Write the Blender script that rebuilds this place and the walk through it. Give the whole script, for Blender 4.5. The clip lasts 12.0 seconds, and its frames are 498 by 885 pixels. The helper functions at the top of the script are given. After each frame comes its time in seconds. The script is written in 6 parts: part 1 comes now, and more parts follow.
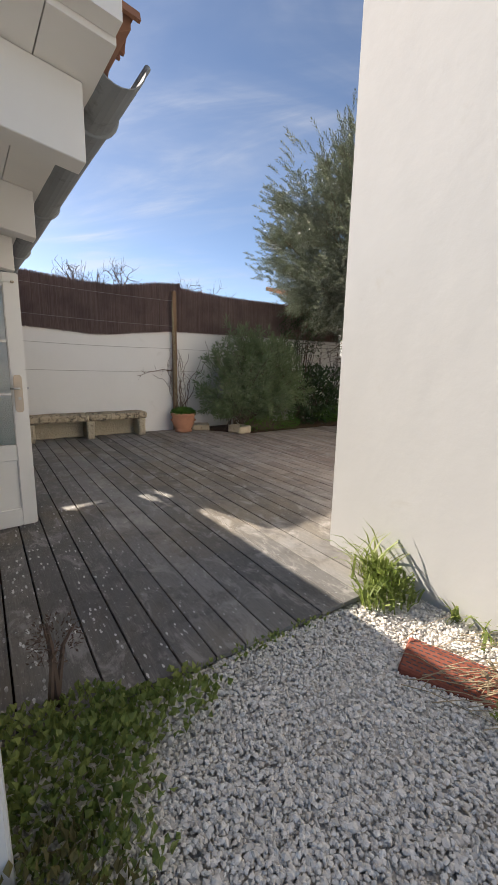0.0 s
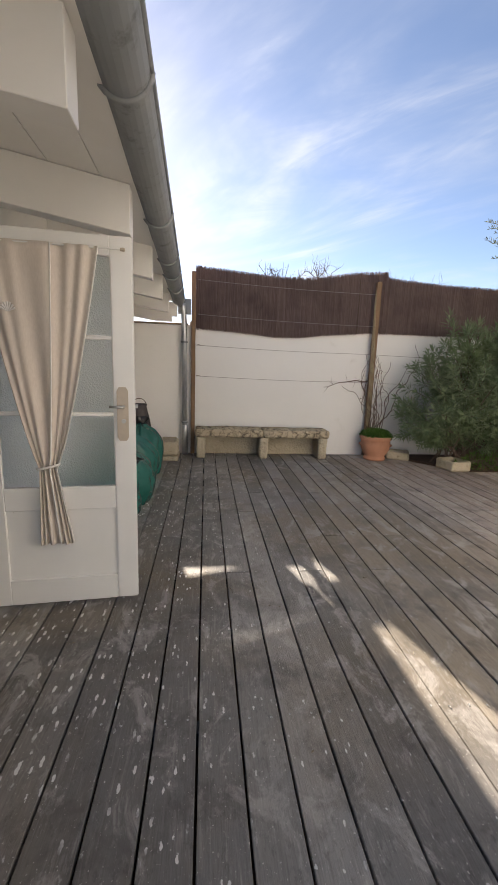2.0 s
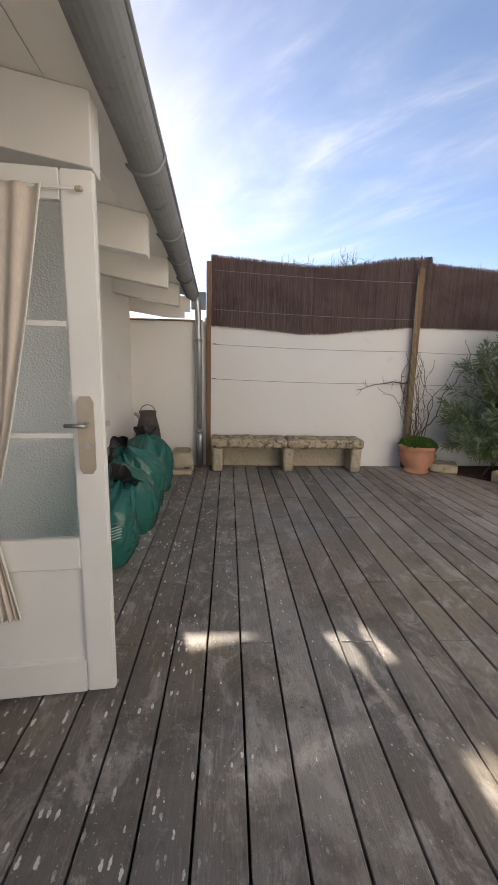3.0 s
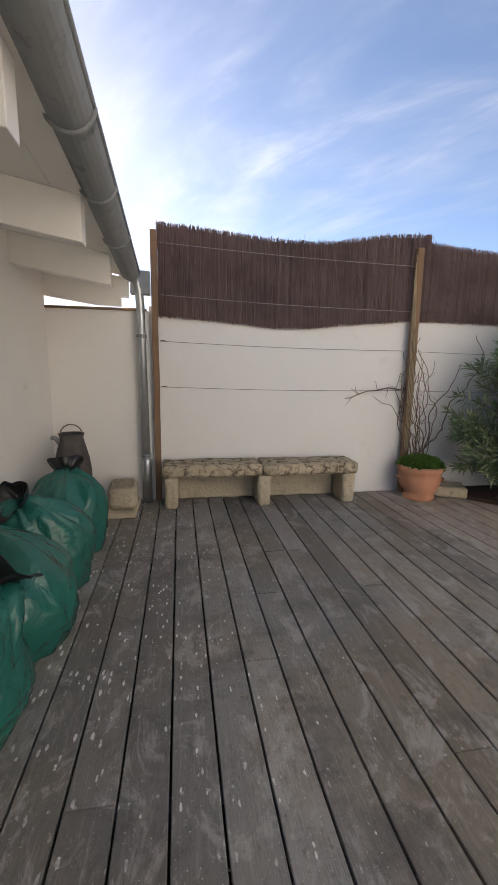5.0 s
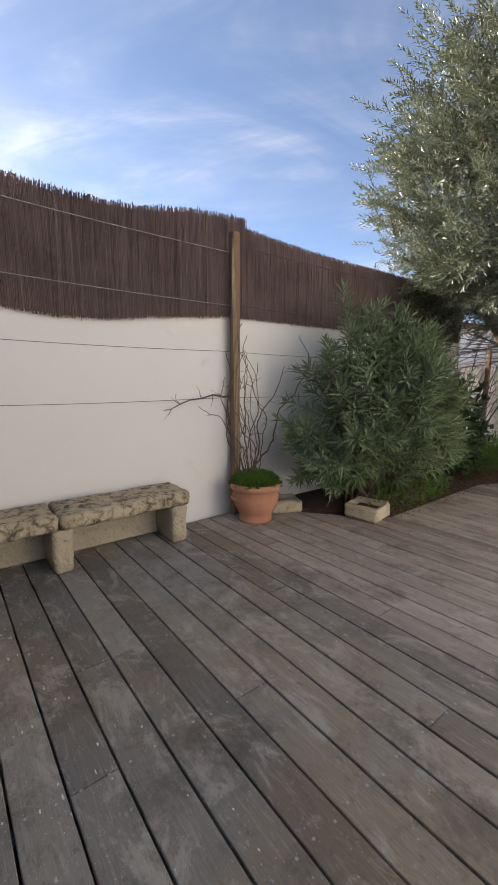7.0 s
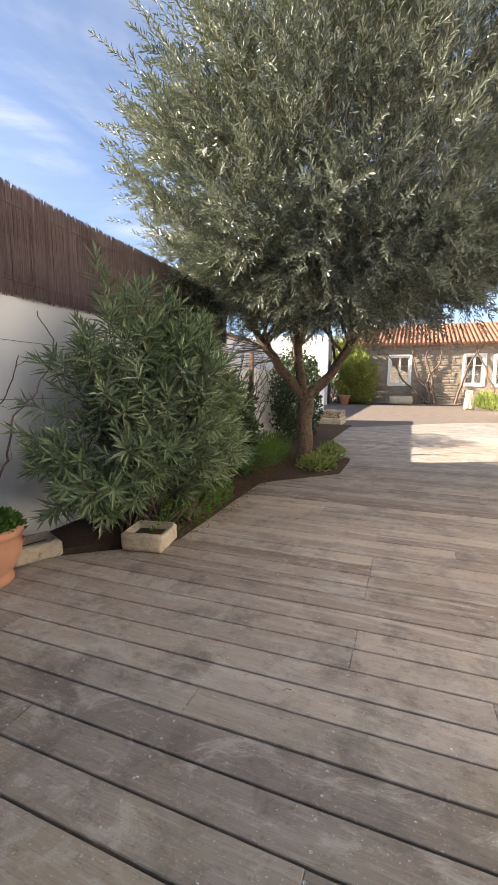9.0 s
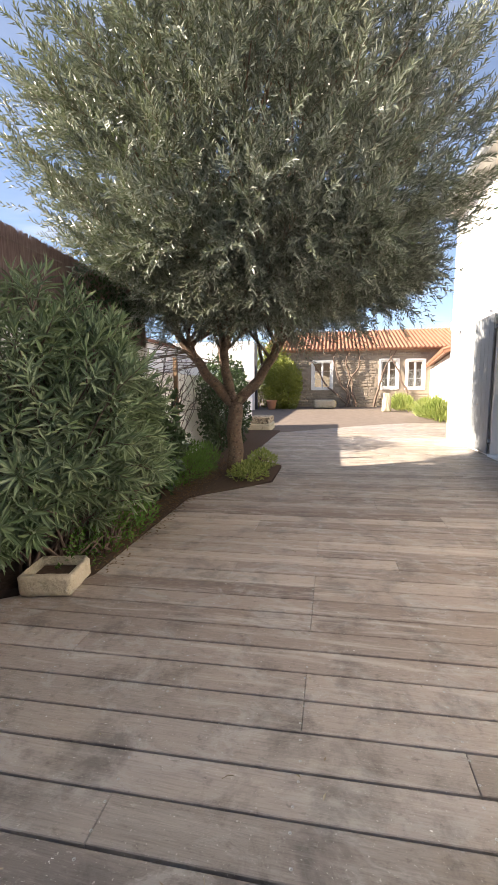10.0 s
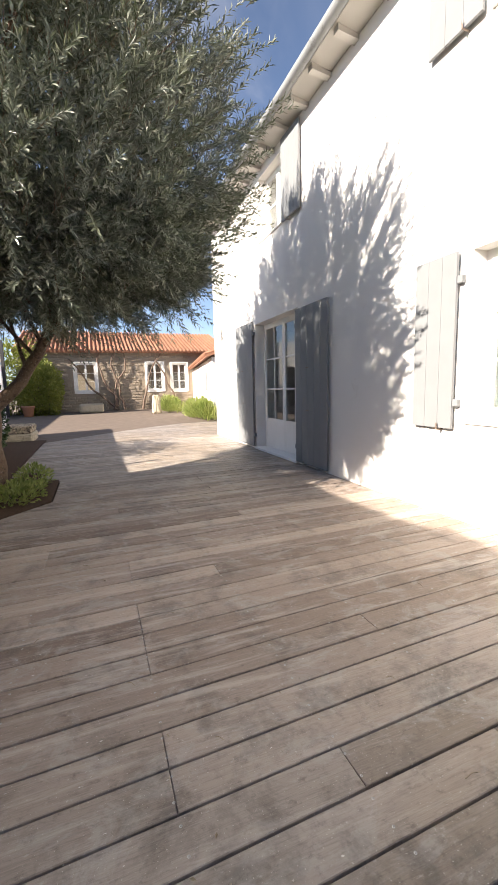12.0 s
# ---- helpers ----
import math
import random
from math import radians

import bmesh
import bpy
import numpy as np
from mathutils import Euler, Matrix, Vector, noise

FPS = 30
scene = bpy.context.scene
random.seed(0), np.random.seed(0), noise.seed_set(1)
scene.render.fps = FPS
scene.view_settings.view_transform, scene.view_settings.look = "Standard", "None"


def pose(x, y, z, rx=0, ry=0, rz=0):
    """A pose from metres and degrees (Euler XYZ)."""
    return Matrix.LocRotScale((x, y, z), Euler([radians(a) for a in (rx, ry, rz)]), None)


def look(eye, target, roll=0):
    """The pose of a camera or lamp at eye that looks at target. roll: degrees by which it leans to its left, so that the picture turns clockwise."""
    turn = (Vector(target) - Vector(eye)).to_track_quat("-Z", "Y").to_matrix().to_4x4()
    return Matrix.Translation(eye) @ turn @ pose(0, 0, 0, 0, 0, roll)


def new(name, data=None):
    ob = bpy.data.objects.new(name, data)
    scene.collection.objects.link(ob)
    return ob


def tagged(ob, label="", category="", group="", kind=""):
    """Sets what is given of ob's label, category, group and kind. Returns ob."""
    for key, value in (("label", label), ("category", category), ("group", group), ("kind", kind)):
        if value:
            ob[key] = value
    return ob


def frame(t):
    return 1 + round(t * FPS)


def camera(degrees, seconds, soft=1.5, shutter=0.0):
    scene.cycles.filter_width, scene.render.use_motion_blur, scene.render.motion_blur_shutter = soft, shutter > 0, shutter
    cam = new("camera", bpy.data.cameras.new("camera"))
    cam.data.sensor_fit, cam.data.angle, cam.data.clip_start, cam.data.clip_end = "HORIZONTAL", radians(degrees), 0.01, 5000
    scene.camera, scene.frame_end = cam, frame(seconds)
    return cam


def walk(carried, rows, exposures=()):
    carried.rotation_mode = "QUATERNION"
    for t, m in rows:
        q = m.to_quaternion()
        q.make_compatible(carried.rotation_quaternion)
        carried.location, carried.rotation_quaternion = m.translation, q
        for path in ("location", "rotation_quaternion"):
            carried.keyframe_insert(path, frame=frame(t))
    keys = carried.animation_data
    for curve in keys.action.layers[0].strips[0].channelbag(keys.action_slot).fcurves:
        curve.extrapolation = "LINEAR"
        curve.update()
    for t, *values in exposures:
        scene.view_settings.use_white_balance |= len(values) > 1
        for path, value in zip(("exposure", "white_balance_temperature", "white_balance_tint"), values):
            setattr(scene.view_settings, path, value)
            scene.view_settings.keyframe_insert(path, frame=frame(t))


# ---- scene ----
cam = camera(62.6, 12.0)
PATH = [
    (0, (0.256, 0.605, 1.434), (1.335, 2.244, 1.047), 1.2),
    (0.5, (0.503, 0.926, 1.455), (1.305, 2.715, 1.058), 2.0),
    (1, (0.777, 1.244, 1.437), (1.332, 3.124, 1.041), 2.1),
    (1.5, (0.919, 1.613, 1.411), (1.278, 3.543, 1.028), 2.4),
    (2, (0.963, 2.047, 1.439), (1.177, 4.0, 1.065), 2.0),
    (2.5, (1.036, 2.425, 1.41), (1.159, 4.388, 1.048), 1.5),
    (2.7, (1.051, 2.57, 1.418), (1.152, 4.534, 1.052), 1.3),
    (4.3, (0.962, 3.692, 1.403), (1.158, 5.651, 1.053), 0.6),
    (4.5, (0.989, 3.792, 1.404), (1.216, 5.749, 1.058), 0.6),
    (5, (1.001, 4.13, 1.406), (1.332, 6.073, 1.065), 0.8),
    (5.5, (1.026, 4.423, 1.414), (1.509, 6.335, 1.084), 0.8),
    (6, (1.15, 4.698, 1.418), (1.84, 6.548, 1.098), 0.5),
    (6.5, (1.224, 4.928, 1.415), (2.163, 6.665, 1.095), 0.2),
    (7, (1.229, 5.192, 1.438), (2.431, 6.757, 1.112), 0.2),
    (7.5, (1.307, 5.346, 1.422), (2.751, 6.691, 1.097), 0.4),
    (7.7, (1.364, 5.391, 1.433), (2.894, 6.637, 1.106), 0.4),
    (9.3, (2.032, 5.764, 1.341), (3.911, 6.386, 1.058), 0.1),
    (9.5, (2.085, 5.784, 1.339), (3.986, 6.341, 1.063), -0.3),
    (10, (2.298, 5.812, 1.346), (4.241, 6.207, 1.082), -0.5),
    (10.5, (2.436, 5.843, 1.342), (4.408, 6.061, 1.086), -0.6),
    (11, (2.546, 5.976, 1.347), (4.53, 5.958, 1.095), -1.0),
    (11.5, (2.608, 6.084, 1.346), (4.566, 5.766, 1.089), -1.3),
    (12, (2.614, 6.063, 1.333), (4.473, 5.375, 1.064), -1.4),
]
EXPOSURES = [(0, 1.75, 6600, 12), (1.5, 2.05, 6900, 14), (2.5, 2.12, 6850, 14), (4.5, 2.1, 6700, 14), (6.5, 2.2, 6700, 13), (7.5, 2.3, 6750, 13), (9.5, 2.7, 7000, 14), (10.5, 2.62, 6950, 14), (11.2, 2.5, 6850, 14), (12, 2.25, 6800, 14)]
walk(cam, [(t, look(eye, target, roll)) for t, eye, target, roll in PATH], EXPOSURES)

# ---- world, sun ----
SUN_TRAVEL = Vector((0.55, -1.88, -1.0)).normalized()
world = bpy.data.worlds.new("sky")
scene.world = world
world.use_nodes = True
wn, wl = world.node_tree.nodes, world.node_tree.links
sky = wn.new("ShaderNodeTexSky")
sky.sky_type = "NISHITA"
sky.sun_disc = False
sky.sun_elevation = math.asin(-SUN_TRAVEL.z)
sky.sun_rotation = math.atan2(-SUN_TRAVEL.x, -SUN_TRAVEL.y)
sky.air_density, sky.dust_density, sky.ozone_density = 0.62, 0.15, 0.7
tc = wn.new("ShaderNodeTexCoord")
sep = wn.new("ShaderNodeSeparateXYZ")
wl.new(tc.outputs["Generated"], sep.inputs[0])


def wmath(op, a, b):
    m = wn.new("ShaderNodeMath")
    m.operation = op
    for k, v in enumerate((a, b)):
        if isinstance(v, (int, float)):
            m.inputs[k].default_value = v
        else:
            wl.new(v, m.inputs[k])
    return m.outputs[0]


# cirrus: the sky direction laid out on a high flat sheet
high = wmath("MAXIMUM", wmath("ADD", sep.outputs[2], 0.10), 0.03)
comb = wn.new("ShaderNodeCombineXYZ")
wl.new(wmath("DIVIDE", sep.outputs[0], high), comb.inputs[0])
wl.new(wmath("DIVIDE", sep.outputs[1], high), comb.inputs[1])
turn = wn.new("ShaderNodeMapping")
turn.inputs["Rotation"].default_value = (0, 0, radians(-128))
wl.new(comb.outputs[0], turn.inputs[0])


def streaks(place, size, scale, detail, rough, distort, lo, hi):
    """One layer of wind-drawn cloud on that sheet."""
    mp = wn.new("ShaderNodeMapping")
    mp.inputs["Location"].default_value, mp.inputs["Scale"].default_value = place, size
    wl.new(turn.outputs[0], mp.inputs[0])
    t = wn.new("ShaderNodeTexNoise")
    t.inputs["Scale"].default_value, t.inputs["Detail"].default_value = scale, detail
    t.inputs["Roughness"].default_value, t.inputs["Distortion"].default_value = rough, distort
    wl.new(mp.outputs[0], t.inputs["Vector"])
    r = wn.new("ShaderNodeMapRange")
    r.interpolation_type = "SMOOTHSTEP"
    r.inputs["From Min"].default_value, r.inputs["From Max"].default_value = lo, hi
    wl.new(t.outputs["Fac"], r.inputs["Value"])
    return r.outputs[0]


banks = streaks((1.7, 0.4, 0.0), (0.45, 0.95, 1.0), 1.0, 6.0, 0.55, 1.2, 0.48, 0.76)
fibres = streaks((0.3, 2.1, 0.0), (0.45, 1.7, 1.0), 1.7, 9.0, 0.60, 1.1, 0.34, 0.70)
veil = streaks((4.1, 1.2, 0.0), (0.5, 1.5, 1.0), 0.9, 8.0, 0.6, 0.5, 0.40, 0.80)
cover = wmath("MINIMUM", wmath("ADD", wmath("MULTIPLY", banks, wmath("ADD", wmath("MULTIPLY", fibres, 0.75), 0.15)), wmath("MULTIPLY", veil, 0.10)), 0.92)
# thin cloud scatters forward: brighter towards the sun
toward = wn.new("ShaderNodeVectorMath")
toward.operation = "DOT_PRODUCT"
wl.new(tc.outputs["Generated"], toward.inputs[0])
toward.inputs[1].default_value = -SUN_TRAVEL
glow = wmath("ADD", wmath("MULTIPLY", wmath("POWER", wmath("MAXIMUM", toward.outputs["Value"], 0.0), 4.0), 2.4), 4.2)
cloud = wn.new("ShaderNodeVectorMath")
cloud.operation = "SCALE"
cloud.inputs[0].default_value = (0.96, 1.0, 1.06)
wl.new(glow, cloud.inputs["Scale"])
cmix = wn.new("ShaderNodeMix")
cmix.data_type = "RGBA"
wl.new(cover, cmix.inputs["Factor"])
wl.new(sky.outputs[0], cmix.inputs["A"])
wl.new(cloud.outputs[0], cmix.inputs["B"])
bg = wn["Background"]
bg.inputs["Strength"].default_value = 0.05
wl.new(cmix.outputs["Result"], bg.inputs["Color"])

sun = new("sun", bpy.data.lights.new("sun", "SUN"))
sun.data.energy, sun.data.angle, sun.data.color = 3.4, radians(0.5), (1.0, 0.93, 0.82)
sun.matrix_world = look((0, 0, 30), Vector((0, 0, 30)) + SUN_TRAVEL)

# ---- materials ----


class Mat:
    """A small builder of procedural node materials."""

    def __init__(self, name, rough=0.7, metal=0.0, spec=0.5):
        self.m = bpy.data.materials.new(name)
        self.m.use_nodes = True
        self.n, self.l = self.m.node_tree.nodes, self.m.node_tree.links
        self.b = self.n["Principled BSDF"]
        self.b.inputs["Roughness"].default_value = rough
        self.b.inputs["Metallic"].default_value = metal
        self.b.inputs["Specular IOR Level"].default_value = spec
        self.pos = self.n.new("ShaderNodeNewGeometry").outputs["Position"]

    def put(self, sock, v):
        if isinstance(v, (int, float)):
            sock.default_value = v
        elif isinstance(v, tuple):
            sock.default_value = (*v, 1)[:4] if len(sock.default_value) == 4 else v
        else:
            self.l.new(v, sock)

    def noise(self, scale, detail=4.0, rough=0.55, stretch=(1, 1, 1), distort=0.0, rot=0.0, vec=None):
        mp = self.n.new("ShaderNodeMapping")
        mp.inputs["Scale"].default_value = stretch
        mp.inputs["Rotation"].default_value = (0, 0, rot)
        self.l.new(vec or self.pos, mp.inputs[0])
        t = self.n.new("ShaderNodeTexNoise")
        t.inputs["Scale"].default_value, t.inputs["Detail"].default_value = scale, detail
        t.inputs["Roughness"].default_value, t.inputs["Distortion"].default_value = rough, distort
        self.l.new(mp.outputs[0], t.inputs["Vector"])
        return t.outputs["Fac"]

    def cells(self, scale, stretch=(1, 1, 1), feature="F1", rnd=1.0):
        mp = self.n.new("ShaderNodeMapping")
        mp.inputs["Scale"].default_value = stretch
        self.l.new(self.pos, mp.inputs[0])
        t = self.n.new("ShaderNodeTexVoronoi")
        t.feature = feature
        t.inputs["Scale"].default_value, t.inputs["Randomness"].default_value = scale, rnd
        self.l.new(mp.outputs[0], t.inputs["Vector"])
        return t.outputs["Distance"]

    def steps(self, fac, lo, hi, a=0.0, b=1.0):
        r = self.n.new("ShaderNodeMapRange")
        r.inputs["From Min"].default_value, r.inputs["From Max"].default_value = lo, hi
        r.inputs["To Min"].default_value, r.inputs["To Max"].default_value = a, b
        self.put(r.inputs["Value"], fac)
        return r.outputs[0]

    def math(self, op, a, b=0.0):
        m = self.n.new("ShaderNodeMath")
        m.operation = op
        self.put(m.inputs[0], a)
        self.put(m.inputs[1], b)
        return m.outputs[0]

    def mix(self, fac, a, b, kind="MIX"):
        m = self.n.new("ShaderNodeMix")
        m.data_type, m.blend_type = "RGBA", kind
        self.put(m.inputs["Factor"], fac)
        self.put(m.inputs["A"], a)
        self.put(m.inputs["B"], b)
        return m.outputs["Result"]

    def per_object(self):
        return self.n.new("ShaderNodeObjectInfo").outputs["Random"]

    def per_island(self):
        return self.n.new("ShaderNodeNewGeometry").outputs["Random Per Island"]

    def axis(self, k):
        s = self.n.new("ShaderNodeSeparateXYZ")
        self.l.new(self.pos, s.inputs[0])
        return s.outputs[k]

    def color(self, v):
        self.put(self.b.inputs["Base Color"], v)
        return self

    def rough(self, v):
        self.put(self.b.inputs["Roughness"], v)
        return self

    def bump(self, h, strength=0.3, dist=0.01):
        b = self.n.new("ShaderNodeBump")
        b.inputs["Strength"].default_value, b.inputs["Distance"].default_value = strength, dist
        self.put(b.inputs["Height"], h)
        self.l.new(b.outputs[0], self.b.inputs["Normal"])
        return self


def m_plaster(name, a, b, dirt=(0.42, 0.36, 0.27), dirt_lo=0.62):
    m = Mat(name, 0.85, spec=0.25)
    base = m.mix(m.noise(1.3, 5), a, b)
    base = m.mix(m.steps(m.noise(3.1, 8, 0.65, distort=0.6), dirt_lo, 0.9, 0, 0.5), base, dirt)
    base = m.mix(m.steps(m.noise(38, 4, 0.7), 0.66, 0.8, 0, 0.25), base, dirt)
    h = m.math("ADD", m.noise(3.2, 5), m.math("MULTIPLY", m.noise(60, 5, 0.65), 0.05))
    return m.color(base).bump(h, 0.30, 0.014).m


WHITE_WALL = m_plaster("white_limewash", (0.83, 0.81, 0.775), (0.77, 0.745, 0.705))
# the house's white again, darkened in colour to offset the sun on the gable
GABLE_WALL = m_plaster("dimmed_white_render", (0.60, 0.585, 0.56), (0.54, 0.525, 0.50), dirt_lo=0.64)


def m_white_paint(name, tone=(0.82, 0.805, 0.77)):
    m = Mat(name, 0.42, spec=0.4)
    base = m.mix(m.steps(m.noise(2.0, 5), 0.35, 0.7), tone, tuple(c * 0.93 for c in tone))
    chips = m.steps(m.noise(26, 6, 0.7), 0.71, 0.75, 0, 0.8)
    base = m.mix(chips, base, (0.36, 0.31, 0.24))
    return m.color(base).bump(m.math("ADD", m.noise(9, 4, stretch=(1, 1, 3)), m.math("MULTIPLY", chips, -0.5)), 0.12, 0.004).m


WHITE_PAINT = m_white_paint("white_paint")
# eaves underside dimmed in its paint colour, against sun bounced up from below
DIMMED_EAVES = m_white_paint("dimmed_eaves_paint", (0.50, 0.48, 0.44))
SOFFIT_PAINT = m_white_paint("soffit_paint", (0.84, 0.815, 0.765))


def m_deck():
    m = Mat("weathered_decking", 0.62, spec=0.3)
    r = m.per_object()
    r2 = m.math("FRACT", m.math("MULTIPLY", r, 7.31))
    grey = m.mix(r, (0.165, 0.156, 0.145), (0.315, 0.297, 0.275))
    brown = m.mix(r, (0.185, 0.155, 0.115), (0.315, 0.266, 0.206))
    base = m.mix(m.steps(m.noise(0.6, 5, 0.6, distort=0.5), 0.44, 0.60), grey, brown)
    # browner worn boards past x 2.6, with extra brightness painted into their colour
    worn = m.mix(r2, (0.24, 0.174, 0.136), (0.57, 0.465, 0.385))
    painted_lift = m.math("MULTIPLY", m.steps(m.axis(0), 2.6, 4.6), m.steps(m.axis(0), 6.5, 9.5, 1.0, 0.35))
    base = m.mix(m.math("MULTIPLY", painted_lift, 0.88), base, worn)
    # grain: fine dark fibres and broader pale ones, along the boards
    fibre = m.noise(26, 6, 0.70, stretch=(6.0, 0.25, 1))
    base = m.mix(m.steps(fibre, 0.47, 0.68, 0, 0.32), base, (0.085, 0.075, 0.066))
    streak = m.noise(9, 7, 0.70, stretch=(5.5, 0.42, 1), distort=0.4)
    base = m.mix(m.steps(streak, 0.54, 0.70, 0, 0.34), base, (0.48, 0.445, 0.40))
    # bleached and damp blotches
    bleached = m.steps(m.noise(3.4, 9, 0.74, stretch=(1.6, 0.9, 1), distort=0.8), 0.52, 0.60, 0, 0.55)
    base = m.mix(bleached, base, (0.44, 0.41, 0.375))
    stain = m.noise(2.9, 9, 0.72, distort=0.25)
    calm = m.math("SUBTRACT", 1.0, m.math("MULTIPLY", painted_lift, 0.22))
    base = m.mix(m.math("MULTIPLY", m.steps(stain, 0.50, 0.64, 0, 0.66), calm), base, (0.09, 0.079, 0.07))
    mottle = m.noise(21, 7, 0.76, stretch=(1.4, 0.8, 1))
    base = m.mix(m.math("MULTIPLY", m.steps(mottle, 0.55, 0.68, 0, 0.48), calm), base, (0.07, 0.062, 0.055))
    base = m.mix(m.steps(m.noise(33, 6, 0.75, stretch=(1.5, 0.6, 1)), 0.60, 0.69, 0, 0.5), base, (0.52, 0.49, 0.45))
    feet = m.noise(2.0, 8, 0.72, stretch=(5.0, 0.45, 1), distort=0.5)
    base = m.mix(m.math("MULTIPLY", m.steps(feet, 0.52, 0.64, 0, 0.6), painted_lift), base, (0.60, 0.535, 0.475))
    # lichen and paint drips, thick along the eaves
    flecks = m.math("ADD", m.cells(31, (1.0, 0.36, 1)), m.math("MULTIPLY", m.noise(70, 4, 0.65), 0.42))
    near = m.steps(m.axis(0), 0.3, 2.2, 0.45, 0.26)
    patch = m.steps(m.noise(3.1, 5, 0.65), 0.43, 0.53)
    spot = m.math("MULTIPLY", m.steps(m.math("SUBTRACT", near, flecks), 0.0, 0.025), patch)
    base = m.mix(m.math("MULTIPLY", spot, 0.92), base, (0.76, 0.74, 0.70))
    crumbs = m.steps(m.noise(110, 2, 0.5), 0.69, 0.72, 0, 0.7)
    base = m.mix(crumbs, base, (0.62, 0.58, 0.52))
    m.rough(m.steps(stain, 0.5, 0.7, 0.66, 0.46))
    h = m.math("ADD", fibre, m.math("MULTIPLY", m.noise(9, 4), 0.4))
    return m.color(base).bump(m.math("ADD", h, m.math("MULTIPLY", mottle, 0.5)), 0.42, 0.007).m


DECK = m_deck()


def m_wood(name, a, b, along="z"):
    m = Mat(name, 0.7, spec=0.3)
    st = {"z": (8, 8, 0.5), "x": (0.5, 8, 8), "y": (8, 0.5, 8)}[along]
    g = m.noise(9, 6, 0.65, stretch=st)
    base = m.mix(g, a, b)
    base = m.mix(m.steps(m.noise(3, 5), 0.55, 0.75, 0, 0.6), base, tuple(c * 0.45 for c in a))
    return m.color(base).bump(g, 0.4, 0.006).m


POST_WOOD = m_wood("post_wood", (0.30, 0.19, 0.11), (0.16, 0.095, 0.055))


def m_stone(name, a, b, dark, dark_lo=0.5, scale=6):
    m = Mat(name, 0.9, spec=0.2)
    base = m.mix(m.noise(scale, 6), a, b)
    base = m.mix(m.steps(m.noise(scale * 2.2, 8, 0.7, distort=0.5), dark_lo, dark_lo + 0.14, 0, 0.9), base, dark)
    base = m.mix(m.steps(m.cells(scale * 4.5), 0.10, 0.24, 0.45, 0), base, (0.56, 0.53, 0.46))
    base = m.mix(m.steps(m.noise(scale * 0.9, 5), 0.6, 0.7, 0, 0.5), base, (0.30, 0.25, 0.165))
    h = m.math("ADD", m.noise(scale * 3, 7, 0.7), m.math("MULTIPLY", m.cells(scale * 5), 0.5))
    return m.color(base).bump(h, 0.7, 0.02).m


BENCH_TOP = m_stone("lichen_stone", (0.42, 0.34, 0.235), (0.56, 0.475, 0.34), (0.085, 0.068, 0.05), 0.47)
PALE_STONE = m_stone("pale_stone", (0.55, 0.475, 0.35), (0.44, 0.375, 0.27), (0.18, 0.145, 0.10), 0.58)


def m_zinc():
    m = Mat("weathered_zinc", 0.75, metal=0.12, spec=0.35)
    base = m.mix(m.noise(3, 6, 0.6, stretch=(1, 0.4, 1)), (0.20, 0.215, 0.22), (0.36, 0.37, 0.375))
    base = m.mix(m.steps(m.noise(7, 7, 0.7), 0.56, 0.7, 0, 0.7), base, (0.11, 0.11, 0.105))
    m.rough(m.steps(m.noise(11, 5), 0.3, 0.7, 0.66, 0.82))
    return m.color(base).bump(m.noise(6, 4), 0.15, 0.01).m


ZINC = m_zinc()


def m_plain(name, col, rough=0.6, metal=0.0, spec=0.5, var=0.25, scale=20, bumps=0.15):
    m = Mat(name, rough, metal, spec)
    n = m.noise(scale, 5)
    m.color(m.mix(n, tuple(c * (1 - var) for c in col), tuple(min(1, c * (1 + var)) for c in col)))
    return m.bump(n, bumps, 0.006).m


TERRACOTTA = m_plain("terracotta", (0.50, 0.245, 0.15), 0.8, spec=0.25, var=0.22, scale=9)
ROOF_TILE = m_plain("roof_tile", (0.29, 0.145, 0.092), 0.85, spec=0.2, var=0.45, scale=3)
SOIL = m_plain("dark_soil", (0.085, 0.058, 0.042), 0.95, spec=0.1, var=0.5, scale=30, bumps=0.9)
GROUND = m_plain("sandy_ground", (0.24, 0.205, 0.165), 0.95, spec=0.1, var=0.35, scale=14, bumps=0.6)
PIPE_ZINC = m_plain("bright_zinc", (0.50, 0.515, 0.53), 0.38, metal=0.85, var=0.18, scale=9)
STEEL = m_plain("dull_steel", (0.48, 0.48, 0.47), 0.35, metal=0.9, var=0.1)
PALE_WIRE = m_plain("galvanised_wire", (0.42, 0.38, 0.35), 0.5, metal=0.3, var=0.15)
WIRE = m_plain("rusty_wire", (0.22, 0.17, 0.14), 0.55, metal=0.6, var=0.2)
BRASS = m_plain("worn_brass_plate", (0.50, 0.42, 0.33), 0.45, metal=0.55, var=0.15)
GREY_SHUTTER = m_plain("grey_shutter_paint", (0.215, 0.224, 0.23), 0.65, spec=0.25, var=0.06, scale=5)
DARK = m_plain("dark_fill", (0.06, 0.06, 0.065), 0.8, var=0.3, scale=2)
RED_BRICK = m_plain("red_brick", (0.26, 0.085, 0.055), 0.9, spec=0.2, var=0.35, scale=40, bumps=0.5)
BARK = m_stone("olive_bark", (0.15, 0.10, 0.07), (0.21, 0.15, 0.11), (0.06, 0.045, 0.035), 0.5, 9)
TWIG = m_plain("twig", (0.14, 0.095, 0.07), 0.85, var=0.3)
BARE_TWIG = m_plain("bare_twig", (0.10, 0.085, 0.075), 0.85, var=0.3)
DRY_STEM = m_plain("dry_stem", (0.36, 0.29, 0.18), 0.9, var=0.3)
